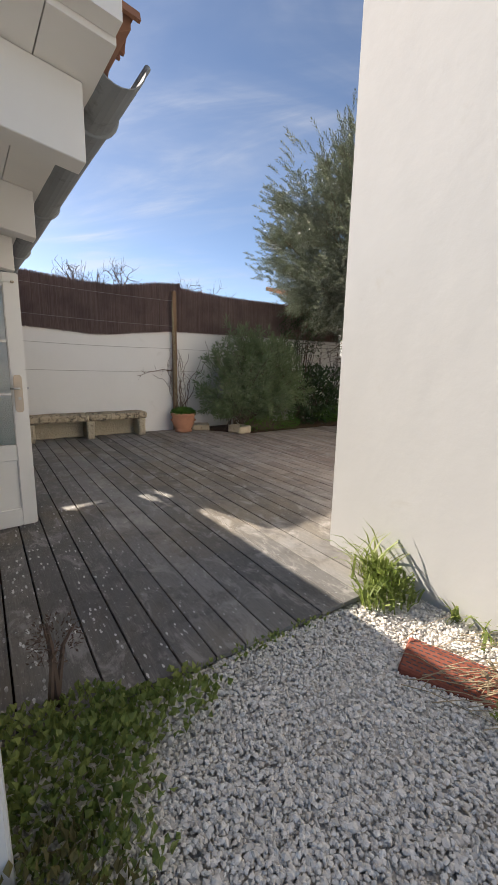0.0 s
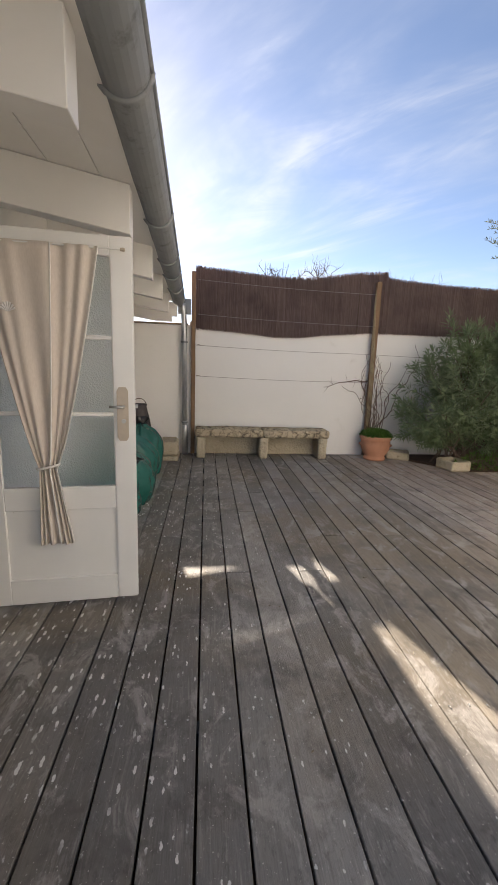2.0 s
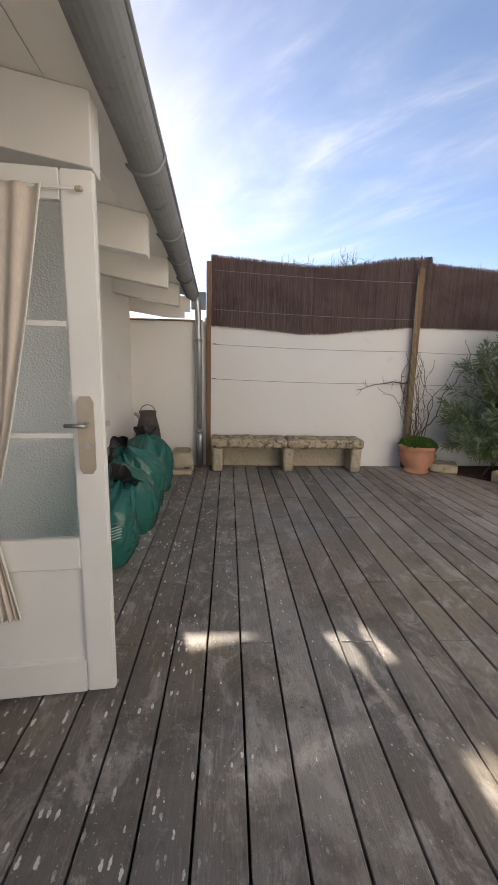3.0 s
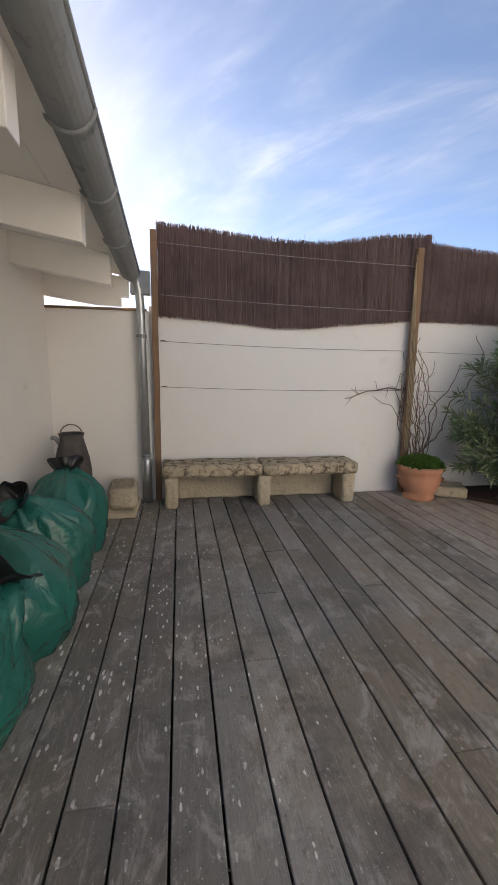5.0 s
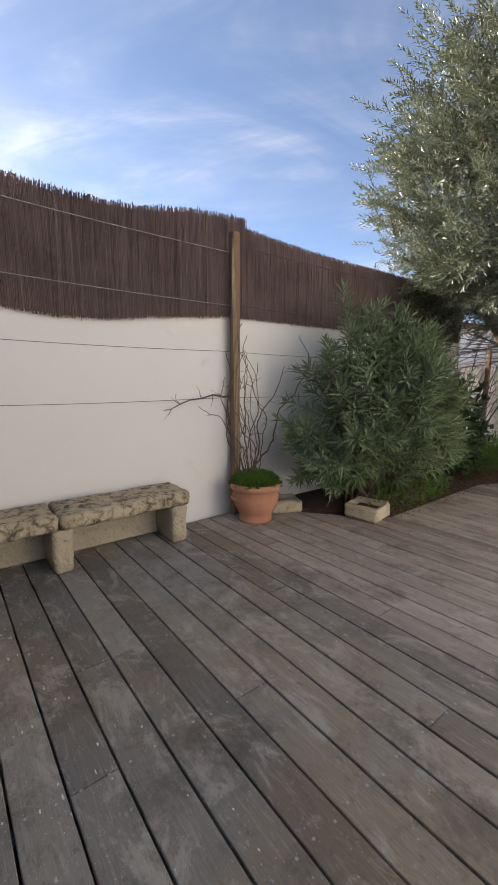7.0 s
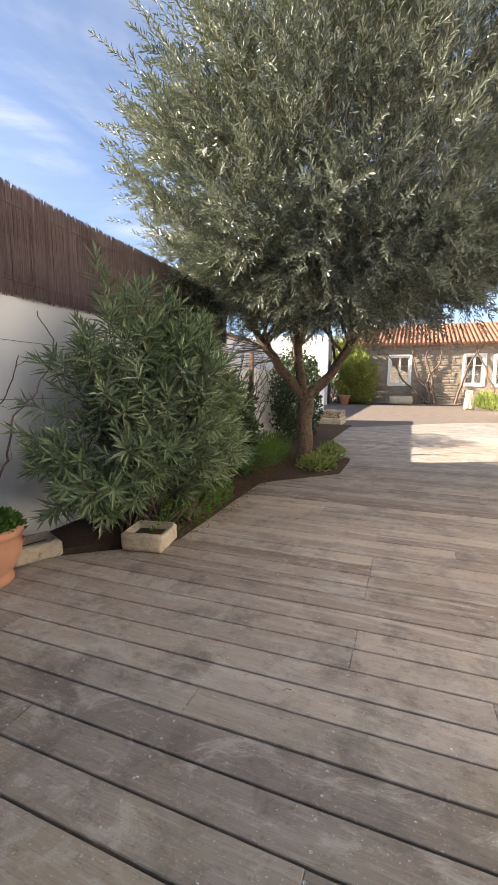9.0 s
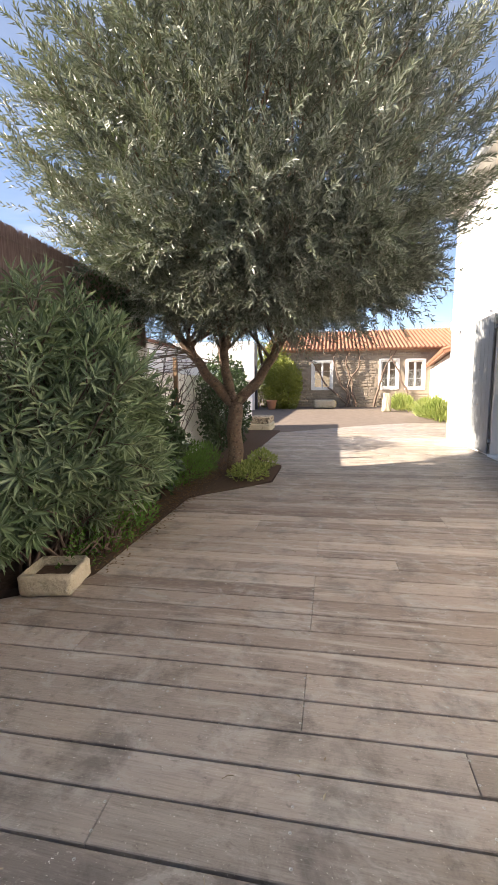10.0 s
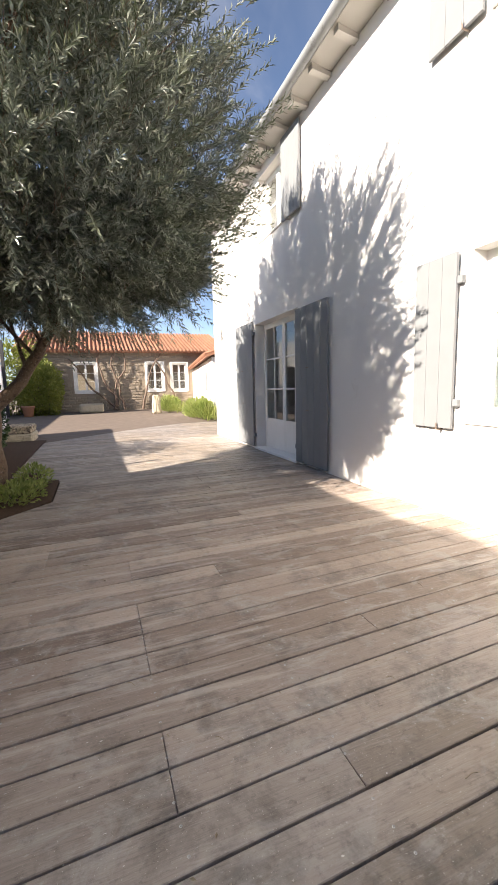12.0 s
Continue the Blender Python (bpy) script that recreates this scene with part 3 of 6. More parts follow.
def glazed_leaf(name, hinge, way, width, z0, z1, label):
    """A glazed door leaf: hinge foot, direction towards the free edge, both in plan."""
    d = Vector((*way, 0)).normalized()
    side = Vector((-d.y, d.x, 0))
    m = Matrix((( d.x, side.x, 0, hinge[0]), (d.y, side.y, 0, hinge[1]), (0, 0, 1, 0), (0, 0, 0, 1)))
    t = thing(name, (*hinge, z0), label, "door")

    def p(nm, bm, mat, parent=t, lab="", smooth=False):
        bmesh.ops.transform(bm, matrix=m, verts=bm.verts)
        return part(nm, bm, mat, parent, lab, smooth)
    h = 0.021
    p("stile", box(0, -h, z0, 0.105, h, z1, 0.004), WHITE_PAINT)
    p("stile", box(width - 0.115, -h, z0, width, h, z1, 0.007, seg=2), WHITE_PAINT)
    p("top_rail", box(0.105, -h, z1 - 0.10, width - 0.115, h, z1 - 0.001, 0.003), WHITE_PAINT)
    p("bottom_rail", box(0.105, -h, z0 + 0.001, width - 0.115, h, z0 + 0.15, 0.003), WHITE_PAINT)
    zl = z0 + 0.56
    p("lock_rail", box(0.105, -h, zl, width - 0.115, h, zl + 0.13, 0.003), WHITE_PAINT)
    p("panel", box(0.10, -0.008, z0 + 0.145, width - 0.11, 0.008, zl + 0.005), WHITE_PAINT)
    glass_lo, glass_hi = zl + 0.13, z1 - 0.10
    for k in range(3):
        a = glass_lo + (glass_hi - glass_lo) * k / 3
        b = glass_lo + (glass_hi - glass_lo) * (k + 1) / 3
        g = p("pane", box(0.10, -0.003, a + 0.003, width - 0.11, 0.003, b - 0.003), FROSTED, lab="frosted glass pane")
        g.visible_shadow = False
        if k:
            p("glazing_bar", box(0.106, -0.016, a - 0.011, width - 0.116, 0.016, a + 0.011, 0.003), WHITE_PAINT)
    return t, p, glass_hi


door, dp, glass_hi = glazed_leaf("french_door", (-0.215, 4.288), (0.79, 0.083), 0.795, 0.048, 2.058, "white-painted glazed door standing open with a curtain")
plate = dp("lock_plate", prism([(0.700, 1.02), (0.712, 1.00), (0.748, 1.00), (0.760, 1.02), (0.760, 1.275), (0.748, 1.295), (0.712, 1.295), (0.700, 1.275)], "y", -0.028, -0.0205), BRASS, lab="worn brass lock plate")
s = Soup()
s.tube([(0.735, -0.028, 1.19), (0.735, -0.065, 1.19), (0.725, -0.072, 1.19), (0.665, -0.072, 1.192)], 0.008, 0.0075, 8)
me = s.mesh("handle", True)
bm = bmesh.new()
bm.from_mesh(me)
dp("handle", bm, STEEL, plate, "steel lever handle")
bm = lathe([(0.012, 0), (0.012, 0.008)], (0, 0, 0), 14)
bmesh.ops.transform(bm, matrix=pose(0.735, -0.028, 1.11, 90), verts=bm.verts)
dp("lock_cylinder", bm, STEEL, plate, "round keyhole cylinder")
dp("strike_bolt", box(0.796, -0.008, 1.18, 0.81, 0.008, 1.20, 0.002), STEEL)

# curtain: gathered at the top, tied at three quarters of its drop
curtain = thing("curtain", (0.1, 4.26, 0.5), "beige linen curtain tied back over a door pane", "curtain")
nu, nv = 90, 44
top, tie, low = glass_hi + 0.035, 0.86, 0.42
v, f = [], []
for j in range(nv + 1):
    z = top + (low - top) * j / nv
    if z > tie:
        k = (z - tie) / (top - tie)
        left, right = 0.30 - 0.245 * k ** 0.8, 0.385 + 0.245 * k ** 0.75
    else:
        k = (tie - z) / (tie - low)
        left, right = 0.30 - 0.015 * k, 0.385 + 0.07 * k
    for i in range(nu + 1):
        u = i / nu
        amp = (0.005 + 0.006 * abs(noise.noise(Vector((u * 7, z * 1.3, 2.0))))) if z > tie else 0.012
        v.append((left + (right - left) * u, -0.045 - amp * math.sin(u * 36 + 2.6 * math.sin(u * 7) + 0.8 * z) - 0.006 * math.sin(17 * u + 3 * z), z))
f = [(j * (nu + 1) + i, j * (nu + 1) + i + 1, (j + 1) * (nu + 1) + i + 1, (j + 1) * (nu + 1) + i) for j in range(nv) for i in range(nu)]
s = Soup()
s.add(v, f)
bm = bmesh.new()
bm.from_mesh(s.mesh("cloth"))
bmesh.ops.solidify(bm, geom=bm.faces[:], thickness=0.0015)
dp("cloth", bm, CURTAIN, curtain, smooth=True)
for edge in (nu, int(nu * 0.62)):
    s = Soup()
    s.tube([Vector(v[j * (nu + 1) + edge]) + Vector((0, -0.004, 0)) for j in range(nv + 1)], 0.004, 0.004, 5)
    bm = bmesh.new()
    bm.from_mesh(s.mesh("piping"))
    dp("piping", bm, TRIM_CLOTH, curtain, "white piped hem")
s = Soup()
s.tube([(0.342 + 0.056 * math.cos(a), -0.045 + 0.034 * math.sin(a), 0.865 + 0.012 * math.cos(a)) for a in np.linspace(0, 2 * math.pi, 20)], 0.007, 0.007, 6)
bm = bmesh.new()
bm.from_mesh(s.mesh("tieback"))
dp("tieback", bm, TRIM_CLOTH, curtain, "white cord tieback")
s = Soup()
s.tube([(0.05, -0.04, top - 0.01), (0.735, -0.04, top - 0.004)], 0.005, 0.005, 8)
bm = bmesh.new()
bm.from_mesh(s.mesh("rod"))
dp("rod", bm, WHITE_PAINT, curtain, "thin white rod")
bm = lathe([(0.003, 0), (0.009, 0.003), (0.010, 0.02), (0.006, 0.026)], (0, 0, 0), 12)
bmesh.ops.transform(bm, matrix=pose(0.735, -0.04, top - 0.004, 0, 90), verts=bm.verts)
dp("rod_knob", bm, BRASS, curtain, "small brass knob")
# small embroidered shell
s = Soup()
for a in np.linspace(-1.2, 1.2, 7):
    s.tube([(0.205, -0.066, 1.655), (0.205 + 0.035 * math.sin(a), -0.068, 1.655 + 0.045 * math.cos(a))], 0.002, 0.006, 5)
bm = bmesh.new()
bm.from_mesh(s.mesh("embroidery"))
dp("embroidery", bm, TRIM_CLOTH, curtain, "white embroidered shell motif")

structure("door_sill", box(ANNEX_X - 0.28, 3.44, -0.06, ANNEX_X + 0.02, 4.29, 0.02, 0.006), WHITE_PAINT, "white-painted door sill", "sill")
bm = box(ANNEX_X - 0.20, 3.44, 0.02, ANNEX_X - 0.12, 3.49, 2.10)
box(ANNEX_X - 0.20, 4.24, 0.02, ANNEX_X - 0.12, 4.29, 2.10, bm=bm)
box(ANNEX_X - 0.20, 3.49, 2.05, ANNEX_X - 0.12, 4.24, 2.10, bm=bm)
structure("door_frame", bm, WHITE_PAINT, "white-painted door frame in the annex wall", "door frame")
leaf2, _, _ = glazed_leaf("shutter_door", (-0.215, 1.70), (0.55, -0.05), 0.435, 0.03, 2.02, "second white glazed door leaf standing open")


def casement(name, axis, face, depth, a0, a1, z0, z1, cols, rows, label, leaves=2, panel=0.0, sill=True, sign=1):
    """A recessed window: frame, leaves with bars, a pane in each field. axis: along which the wall runs; sign: the way it faces."""
    mid = face - sign * depth
    t = thing(name, ((a0 + a1) / 2, mid, z0) if axis == "x" else (mid, (a0 + a1) / 2, z0), label, "window", kind="structure")

    def b(p, q, r, s_, near, far, bev=0.0):
        n0, n1 = sorted((mid + sign * near, mid - sign * far))
        return box(*((p, n0, r, q, n1, s_) if axis == "x" else (n0, p, r, n1, q, s_)), bevel=bev)
    fw = 0.055
    part("frame", b(a0, a0 + fw, z0, z1, 0.03, 0.03), WHITE_PAINT, t)
    part("frame", b(a1 - fw, a1, z0, z1, 0.03, 0.03), WHITE_PAINT, t)
    part("frame", b(a0 + fw, a1 - fw, z1 - fw, z1, 0.03, 0.03), WHITE_PAINT, t)
    part("frame", b(a0 + fw, a1 - fw, z0, z0 + fw, 0.03, 0.03), WHITE_PAINT, t)
    lo, hi, zl = a0 + fw, a1 - fw, z0 + fw
    w = (hi - lo) / leaves
    for k in range(leaves):
        p, q = lo + k * w + 0.002, lo + (k + 1) * w - 0.002
        sw = 0.06
        lf = part("sash", b(p, p + sw, zl, z1 - fw, 0.042, 0.01, 0.004), WHITE_PAINT, t)
        part("sash_stile", b(q - sw, q, zl, z1 - fw, 0.042, 0.01, 0.004), WHITE_PAINT, lf)
        part("sash_rail", b(p + sw, q - sw, z1 - fw - sw, z1 - fw, 0.040, 0.01), WHITE_PAINT, lf)
        part("sash_rail", b(p + sw, q - sw, zl, zl + sw + panel, 0.036, 0.01), WHITE_PAINT, lf)
        g0, g1, h0, h1 = p + sw, q - sw, zl + sw + panel, z1 - fw - sw
        for i in range(cols):
            for j in range(rows):
                u0, u1 = g0 + (g1 - g0) * i / cols, g0 + (g1 - g0) * (i + 1) / cols
                w0, w1 = h0 + (h1 - h0) * j / rows, h0 + (h1 - h0) * (j + 1) / rows
                g = part("pane", b(u0 + 0.002, u1 - 0.002, w0 + 0.002, w1 - 0.002, 0.016, -0.010), GLASS, lf)
                g.visible_shadow = False
        for i in range(1, cols):
            u = g0 + (g1 - g0) * i / cols
            part("glazing_bar", b(u - 0.013, u + 0.013, h0, h1, 0.034, 0.0), WHITE_PAINT, lf)
        for j in range(1, rows):
            w0 = h0 + (h1 - h0) * j / rows
            part("glazing_bar", b(g0, g1, w0 - 0.013, w0 + 0.013, 0.030, 0.0), WHITE_PAINT, lf)
    if sill:
        part("sill", b(a0, a1, z0 - 0.04, z0 - 0.002, depth + 0.03, 0.03, 0.006), WHITE_PAINT, t)
    return t


casement("window_1", "y", ANNEX_X - 0.038, 0.17, 5.94, 6.96, 0.83, 2.03, 1, 3, "white casement window recessed in the annex wall")

# ---- white house ----
FD = (8.90, 10.86, 0.03, 2.62)
W2 = (4.38, 5.50, 0.96, 2.50)
U1 = (9.40, 10.52, 4.14, 5.30)
U2 = (4.30, 5.42, 4.34, 5.30)
EAVE = 5.46
holes = [FD, U1, W2, U2]
structure("wall_facade", wall_slab("x", FACADE_Y, FACADE_Y - 0.42, GABLE_X + 0.42, HOUSE_END, -0.12, EAVE, holes), WHITE_WALL,
          "bright white rendered facade of the house", "wall")
ROOF_RUN = 5.0
RIDGE = EAVE + ROOF_RUN * 0.36
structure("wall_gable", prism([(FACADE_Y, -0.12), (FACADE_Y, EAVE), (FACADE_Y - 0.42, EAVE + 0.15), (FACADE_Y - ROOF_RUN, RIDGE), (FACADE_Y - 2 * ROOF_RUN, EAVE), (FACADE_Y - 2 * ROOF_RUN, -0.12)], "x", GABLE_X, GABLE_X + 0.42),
          GABLE_WALL, "tall white rendered gable wall, dimmed in colour, beside the gravel", "wall")
structure("wall_house_east", prism([(FACADE_Y - 0.42, -0.12), (FACADE_Y - 0.42, EAVE + 0.15), (FACADE_Y - ROOF_RUN, RIDGE), (FACADE_Y - 2 * ROOF_RUN, EAVE), (FACADE_Y - 2 * ROOF_RUN, -0.12)], "x", HOUSE_END - 0.42, HOUSE_END),
          WHITE_WALL, "white gable wall at the far end of the house", "wall")
structure("wall_house_south", box(GABLE_X + 0.42, FACADE_Y - 10, -0.12, HOUSE_END - 0.42, FACADE_Y - 9.6, EAVE), WHITE_WALL, "white back wall of the house", "wall")
structure("floor_house", box(GABLE_X + 0.42, FACADE_Y - 9.6, -0.1, HOUSE_END - 0.42, FACADE_Y - 0.42, 0.0), PAVING, "floor inside the house", "floor")
structure("floor_upper", box(GABLE_X + 0.42, FACADE_Y - 9.6, 2.9, HOUSE_END - 0.42, FACADE_Y - 0.42, 3.1), WHITE_WALL, "upper floor of the house", "floor")
structure("wall_inner", box(GABLE_X + 0.5, FACADE_Y - 4.4, 0.0, HOUSE_END - 0.5, FACADE_Y - 4.2, 5.6), WHITE_WALL, "inner wall of the house", "wall")
OV = 0.32
structure("roof_house", prism([(FACADE_Y + OV, EAVE + 0.10), (FACADE_Y + OV, EAVE + 0.19), (FACADE_Y - ROOF_RUN, RIDGE + 0.3), (FACADE_Y - 2 * ROOF_RUN - 0.3, EAVE + 0.1), (FACADE_Y - 2 * ROOF_RUN - 0.3, EAVE), (FACADE_Y - ROOF_RUN, RIDGE + 0.16)], "x", GABLE_X - 0.03, HOUSE_END + 0.08),
          ROOF_TILE, "terracotta tiled roof of the house", "roof")
structure("eaves_house", prism([(FACADE_Y, EAVE), (FACADE_Y, EAVE + 0.22), (FACADE_Y + OV, EAVE + 0.095), (FACADE_Y + OV, EAVE + 0.06)], "x", GABLE_X, HOUSE_END), DIMMED_EAVES,
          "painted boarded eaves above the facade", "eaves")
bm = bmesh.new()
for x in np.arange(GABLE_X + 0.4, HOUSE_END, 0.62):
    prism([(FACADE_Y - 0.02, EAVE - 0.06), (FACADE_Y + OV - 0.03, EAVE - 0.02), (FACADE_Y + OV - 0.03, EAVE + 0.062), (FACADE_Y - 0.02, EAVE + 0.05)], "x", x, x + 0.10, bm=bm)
structure("eaves_brackets", bm, DIMMED_EAVES, "row of painted rafter feet under the eaves", "eaves")
s = Soup()
GY, GZ = FACADE_Y + OV + 0.07, EAVE + 0.10
ring = [(0.075 * math.cos(a), 0.075 * math.sin(a)) for a in ang] + [(0.070 * math.cos(a), 0.070 * math.sin(a)) for a in ang[::-1]]
xs = np.linspace(GABLE_X, HOUSE_END, 12)
v = [(x, GY + p[0], GZ + p[1]) for x in xs for p in ring]
s.add(v, [(k * m + i, k * m + (i + 1) % m, (k + 1) * m + (i + 1) % m, (k + 1) * m + i) for k in range(len(xs) - 1) for i in range(m)])
tagged(s.link("house_gutter", ZINC), "grey zinc gutter along the house eaves", "gutter")

casement("window_2", "x", FACADE_Y, 0.20, W2[0], W2[1], W2[2] + 0.02, W2[3], 1, 3, "white casement window with small panes in the facade")
casement("window_3", "x", FACADE_Y, 0.20, U1[0], U1[1], U1[2] + 0.02, U1[3], 1, 2, "white upper casement window under the eaves")
casement("window_4", "x", FACADE_Y, 0.20, U2[0], U2[1], U2[2] + 0.02, U2[3], 1, 2, "white upper casement window beside a grey shutter")
casement("door_1", "x", FACADE_Y, 0.24, FD[0], FD[1], FD[2] + 0.02, FD[3], 2, 3, "tall white glazed french doors in a deep reveal", panel=0.50, sill=False)
structure("door_step", box(FD[0] + 0.01, FACADE_Y - 0.40, -0.05, FD[1] - 0.01, FACADE_Y + 0.05, 0.045, 0.01), WHITE_PAINT, "white stone step under the french doors", "step")


def shutter(x0, x1, z0, z1, hinge_at, label, boards=4):
    """A boarded shutter laid open against the facade."""
    t = thing("shutter", ((x0 + x1) / 2, FACADE_Y + 0.05, z0), label, "shutter", "grey shutters of the house")
    w = (x1 - x0) / boards
    for k in range(boards):
        part("board", box(x0 + k * w + 0.0015, FACADE_Y + 0.030, z0, x0 + (k + 1) * w - 0.0015, FACADE_Y + 0.062, z1, 0.003), GREY_SHUTTER, t)
    for z in (z0 + 0.25, z1 - 0.25):
        part("ledge", box(x0 + 0.04, FACADE_Y + 0.012, z - 0.05, x1 - 0.04, FACADE_Y + 0.0295, z + 0.05), GREY_SHUTTER, t)
        e = x0 if hinge_at < 0 else x1
        part("hinge", box(min(e, e + hinge_at * 0.055), FACADE_Y + 0.004, z - 0.035, max(e, e + hinge_at * 0.055), FACADE_Y + 0.052, z + 0.035, 0.004), GREY_SHUTTER, t, "painted iron hinge pin")
    for z in (z0 + (z1 - z0) * 0.35, z0 + (z1 - z0) * 0.62):
        if z1 - z0 > 1.9:
            s_ = Soup()
            xx = x0 + (x1 - x0) * 0.55
            s_.tube([(xx, FACADE_Y + 0.064, z), (xx + 0.03, FACADE_Y + 0.075, z + 0.004), (xx + 0.09, FACADE_Y + 0.072, z - 0.004)], 0.007, 0.005, 6)
            s_.link("latch_hook", WIRE, t, "dark iron latch hook")
    s_ = Soup()
    xx = x0 + (x1 - x0) * (0.3 if hinge_at < 0 else 0.7)
    s_.tube([(xx, FACADE_Y - 0.02, z0 - 0.015), (xx, FACADE_Y + 0.085, z0 - 0.015), (xx, FACADE_Y + 0.085, z0 + 0.05)], 0.009, 0.007, 6)
    s_.link("shutter_dog", WIRE, t, "iron holdback at the foot")
    return t


shutter(7.875, 8.885, 0.045, 2.575, 1, "tall grey boarded shutter beside the french doors", 5)
shutter(10.90, 11.95, 0.045, 2.69, -1, "tall grey boarded shutter folded open past the doors", 5)
shutter(5.62, 6.13, 0.885, 2.515, -1, "grey wooden shutter beside a ground-floor window", 3)
shutter(5.47, 6.06, 4.34, 5.38, -1, "grey upper shutter open against the facade", 3)
shutter(8.72, 9.36, 4.10, 5.40, 1, "grey upper shutter beside a casement window", 4)

lamp = thing("wall_lamp", (13.2, FACADE_Y, 2.75), "small pale wall lantern by the house corner", "wall lamp")
part("back_plate", box(13.14, FACADE_Y, 2.66, 13.26, FACADE_Y + 0.02, 2.90, 0.004), SOFFIT_PAINT, lamp)
part("lantern", lathe([(0.05, 0), (0.08, 0.02), (0.10, 0.20), (0.04, 0.27)], (13.2, FACADE_Y + 0.14, 2.64), 8), SOFFIT_PAINT, lamp)
part("arm", box(13.185, FACADE_Y + 0.02, 2.86, 13.215, FACADE_Y + 0.16, 2.89), SOFFIT_PAINT, lamp)

# ---- reed screen, posts, wires ----


def curve(x, pts):
    return float(np.interp(x, [p[0] for p in pts], [p[1] for p in pts]))


TOP = [(0.80, 2.86), (1.05, 2.85), (1.30, 2.83), (2.01, 2.775), (2.45, 2.775), (2.72, 2.80), (3.0, 2.85), (3.29, 2.90), (3.8, 2.93), (3.801, 2.86), (4.12, 2.83), (4.9, 2.79), (6.0, 2.78), (8.5, 2.75)]
LOW = [(0.80, 1.96), (1.45, 1.925), (2.02, 1.875), (2.45, 1.885), (2.76, 1.93), (3.1, 1.955), (3.49, 1.99), (3.7, 2.0), (4.5, 2.0), (8.5, 1.98)]
screen = thing("reed_screen", (4.0, 8.6, 1.9), "dark brown brushwood reed screen wired above the wall", "reed screen")
for name, x0, x1, yy in (("reed_panel", 0.80, 3.79, 8.612), ("reed_panel", 3.74, 8.3, 8.628)):
    s = Soup()
    n = int((x1 - x0) / 0.0038)
    for k in range(n * 2):
        row = k % 2
        x = x0 + (x1 - x0) * (k // 2 + 0.5 * row) / n + rng.normal(0, 0.002)
        z0 = curve(x, LOW) + rng.normal(0, 0.010)
        z1 = curve(x, TOP) + min(abs(rng.normal(0, 0.010)), 0.03) * (1 if rng.random() < 0.5 else -1)
        r = rng.uniform(0.0013, 0.0030)
        y = yy + 0.010 * row + rng.normal(0, 0.003)
        lean = rng.normal(0, 0.014)
        zm = z0 + (z1 - z0) * rng.uniform(0.3, 0.7)
        xm = x + lean * 0.5 + rng.normal(0, 0.003)
        v, f = [], []
        for (cx, cz) in ((x, z0), (xm, zm), (x + lean, z1)):
            v += [(cx - r, y, cz), (cx, y - r * 1.3, cz), (cx + r, y, cz)]
        f = [(0, 1, 4, 3), (1, 2, 5, 4), (3, 4, 7, 6), (4, 5, 8, 7)]
        s.add(v, f)
    # dense core so that the screen stays opaque
    xs = np.linspace(x0 + 0.004, x1 - 0.004, 40)
    v = []
    for x in xs:
        v += [(x, yy + 0.016, curve(x, LOW) + 0.01), (x, yy + 0.022, curve(x, LOW) + 0.01), (x, yy + 0.022, curve(x, TOP) - 0.025), (x, yy + 0.016, curve(x, TOP) - 0.025)]
    f = [(4 * k + i, 4 * k + (i + 1) % 4, 4 * k + 4 + (i + 1) % 4, 4 * k + 4 + i) for k in range(39) for i in range(4)] + [(0, 1, 2, 3), (156, 157, 158, 159)]
    s.add(v, f)
    s.link(name, REED, screen)
part("seam_batten", box(3.345, 8.598, 1.98, 3.357, 8.606, 2.88), TWIG, screen, "dark seam between reed rolls")


def post(x, y, w, z1, label):
    bm = box(x - w / 2, y - w / 2, 0, x + w / 2, y + w / 2, z1, 0.004)
    bmesh.ops.subdivide_edges(bm, edges=[e for e in bm.edges if e.calc_length() > 1], cuts=14, use_grid_fill=True)
    for v in bm.verts:
        v.co += noise.noise_vector(v.co * 2.1) * 0.004
    return tagged(part("wooden_post", bm, POST_WOOD), label, "post")


post(0.765, 8.575, 0.062, 2.77, "square brown wooden post beside the downpipe")
post(3.64, 8.565, 0.075, 2.765, "square brown wooden post with a climbing vine")
post(9.4, 8.60, 0.07, 1.9, "weathered wooden post against the low wall")

for z0, z1, yy in ((1.705, 1.665, 8.585), (1.235, 1.215, 8.585), (2.665, 2.585, 8.586), (2.165, 2.10, 8.586)):
    w = thing("trellis_wire", (2.2, yy, z0), "thin sagging trellis wire stretched between two posts", "wire", "trellis wires")
    fat = 0.0036 if z0 > 1.9 else 0.0026
    pts = [(0.815 + 2.81 * k / 16, yy, z0 + (z1 - z0) * k / 16 - 0.018 * math.sin(math.pi * k / 16)) for k in range(17)]
    s = Soup()
    s.tube(pts, fat, fat, 5)
    s.link("strand", PALE_WIRE if z0 > 1.9 else WIRE, w)
    s = Soup()
    s.tube([(0.815, yy - 0.004, z0), (0.85, yy - 0.006, z0 + 0.008), (0.88, yy - 0.004, z0 - 0.004)], 0.007, 0.004, 6)
    s.link("tensioner", WIRE, w)
for z in (2.66, 2.11, 1.66, 1.21):
    s = Soup()
    s.tube([(3.70 + 2.6 * k / 12, 8.59, z - 0.01 * k / 12 - 0.015 * math.sin(math.pi * k / 12)) for k in range(13)], 0.0024, 0.0024, 5)
    tagged(s.link("trellis_wire", WIRE), "thin trellis wire running behind the oleander", "wire", "trellis wires")

# ---- stone benches ----


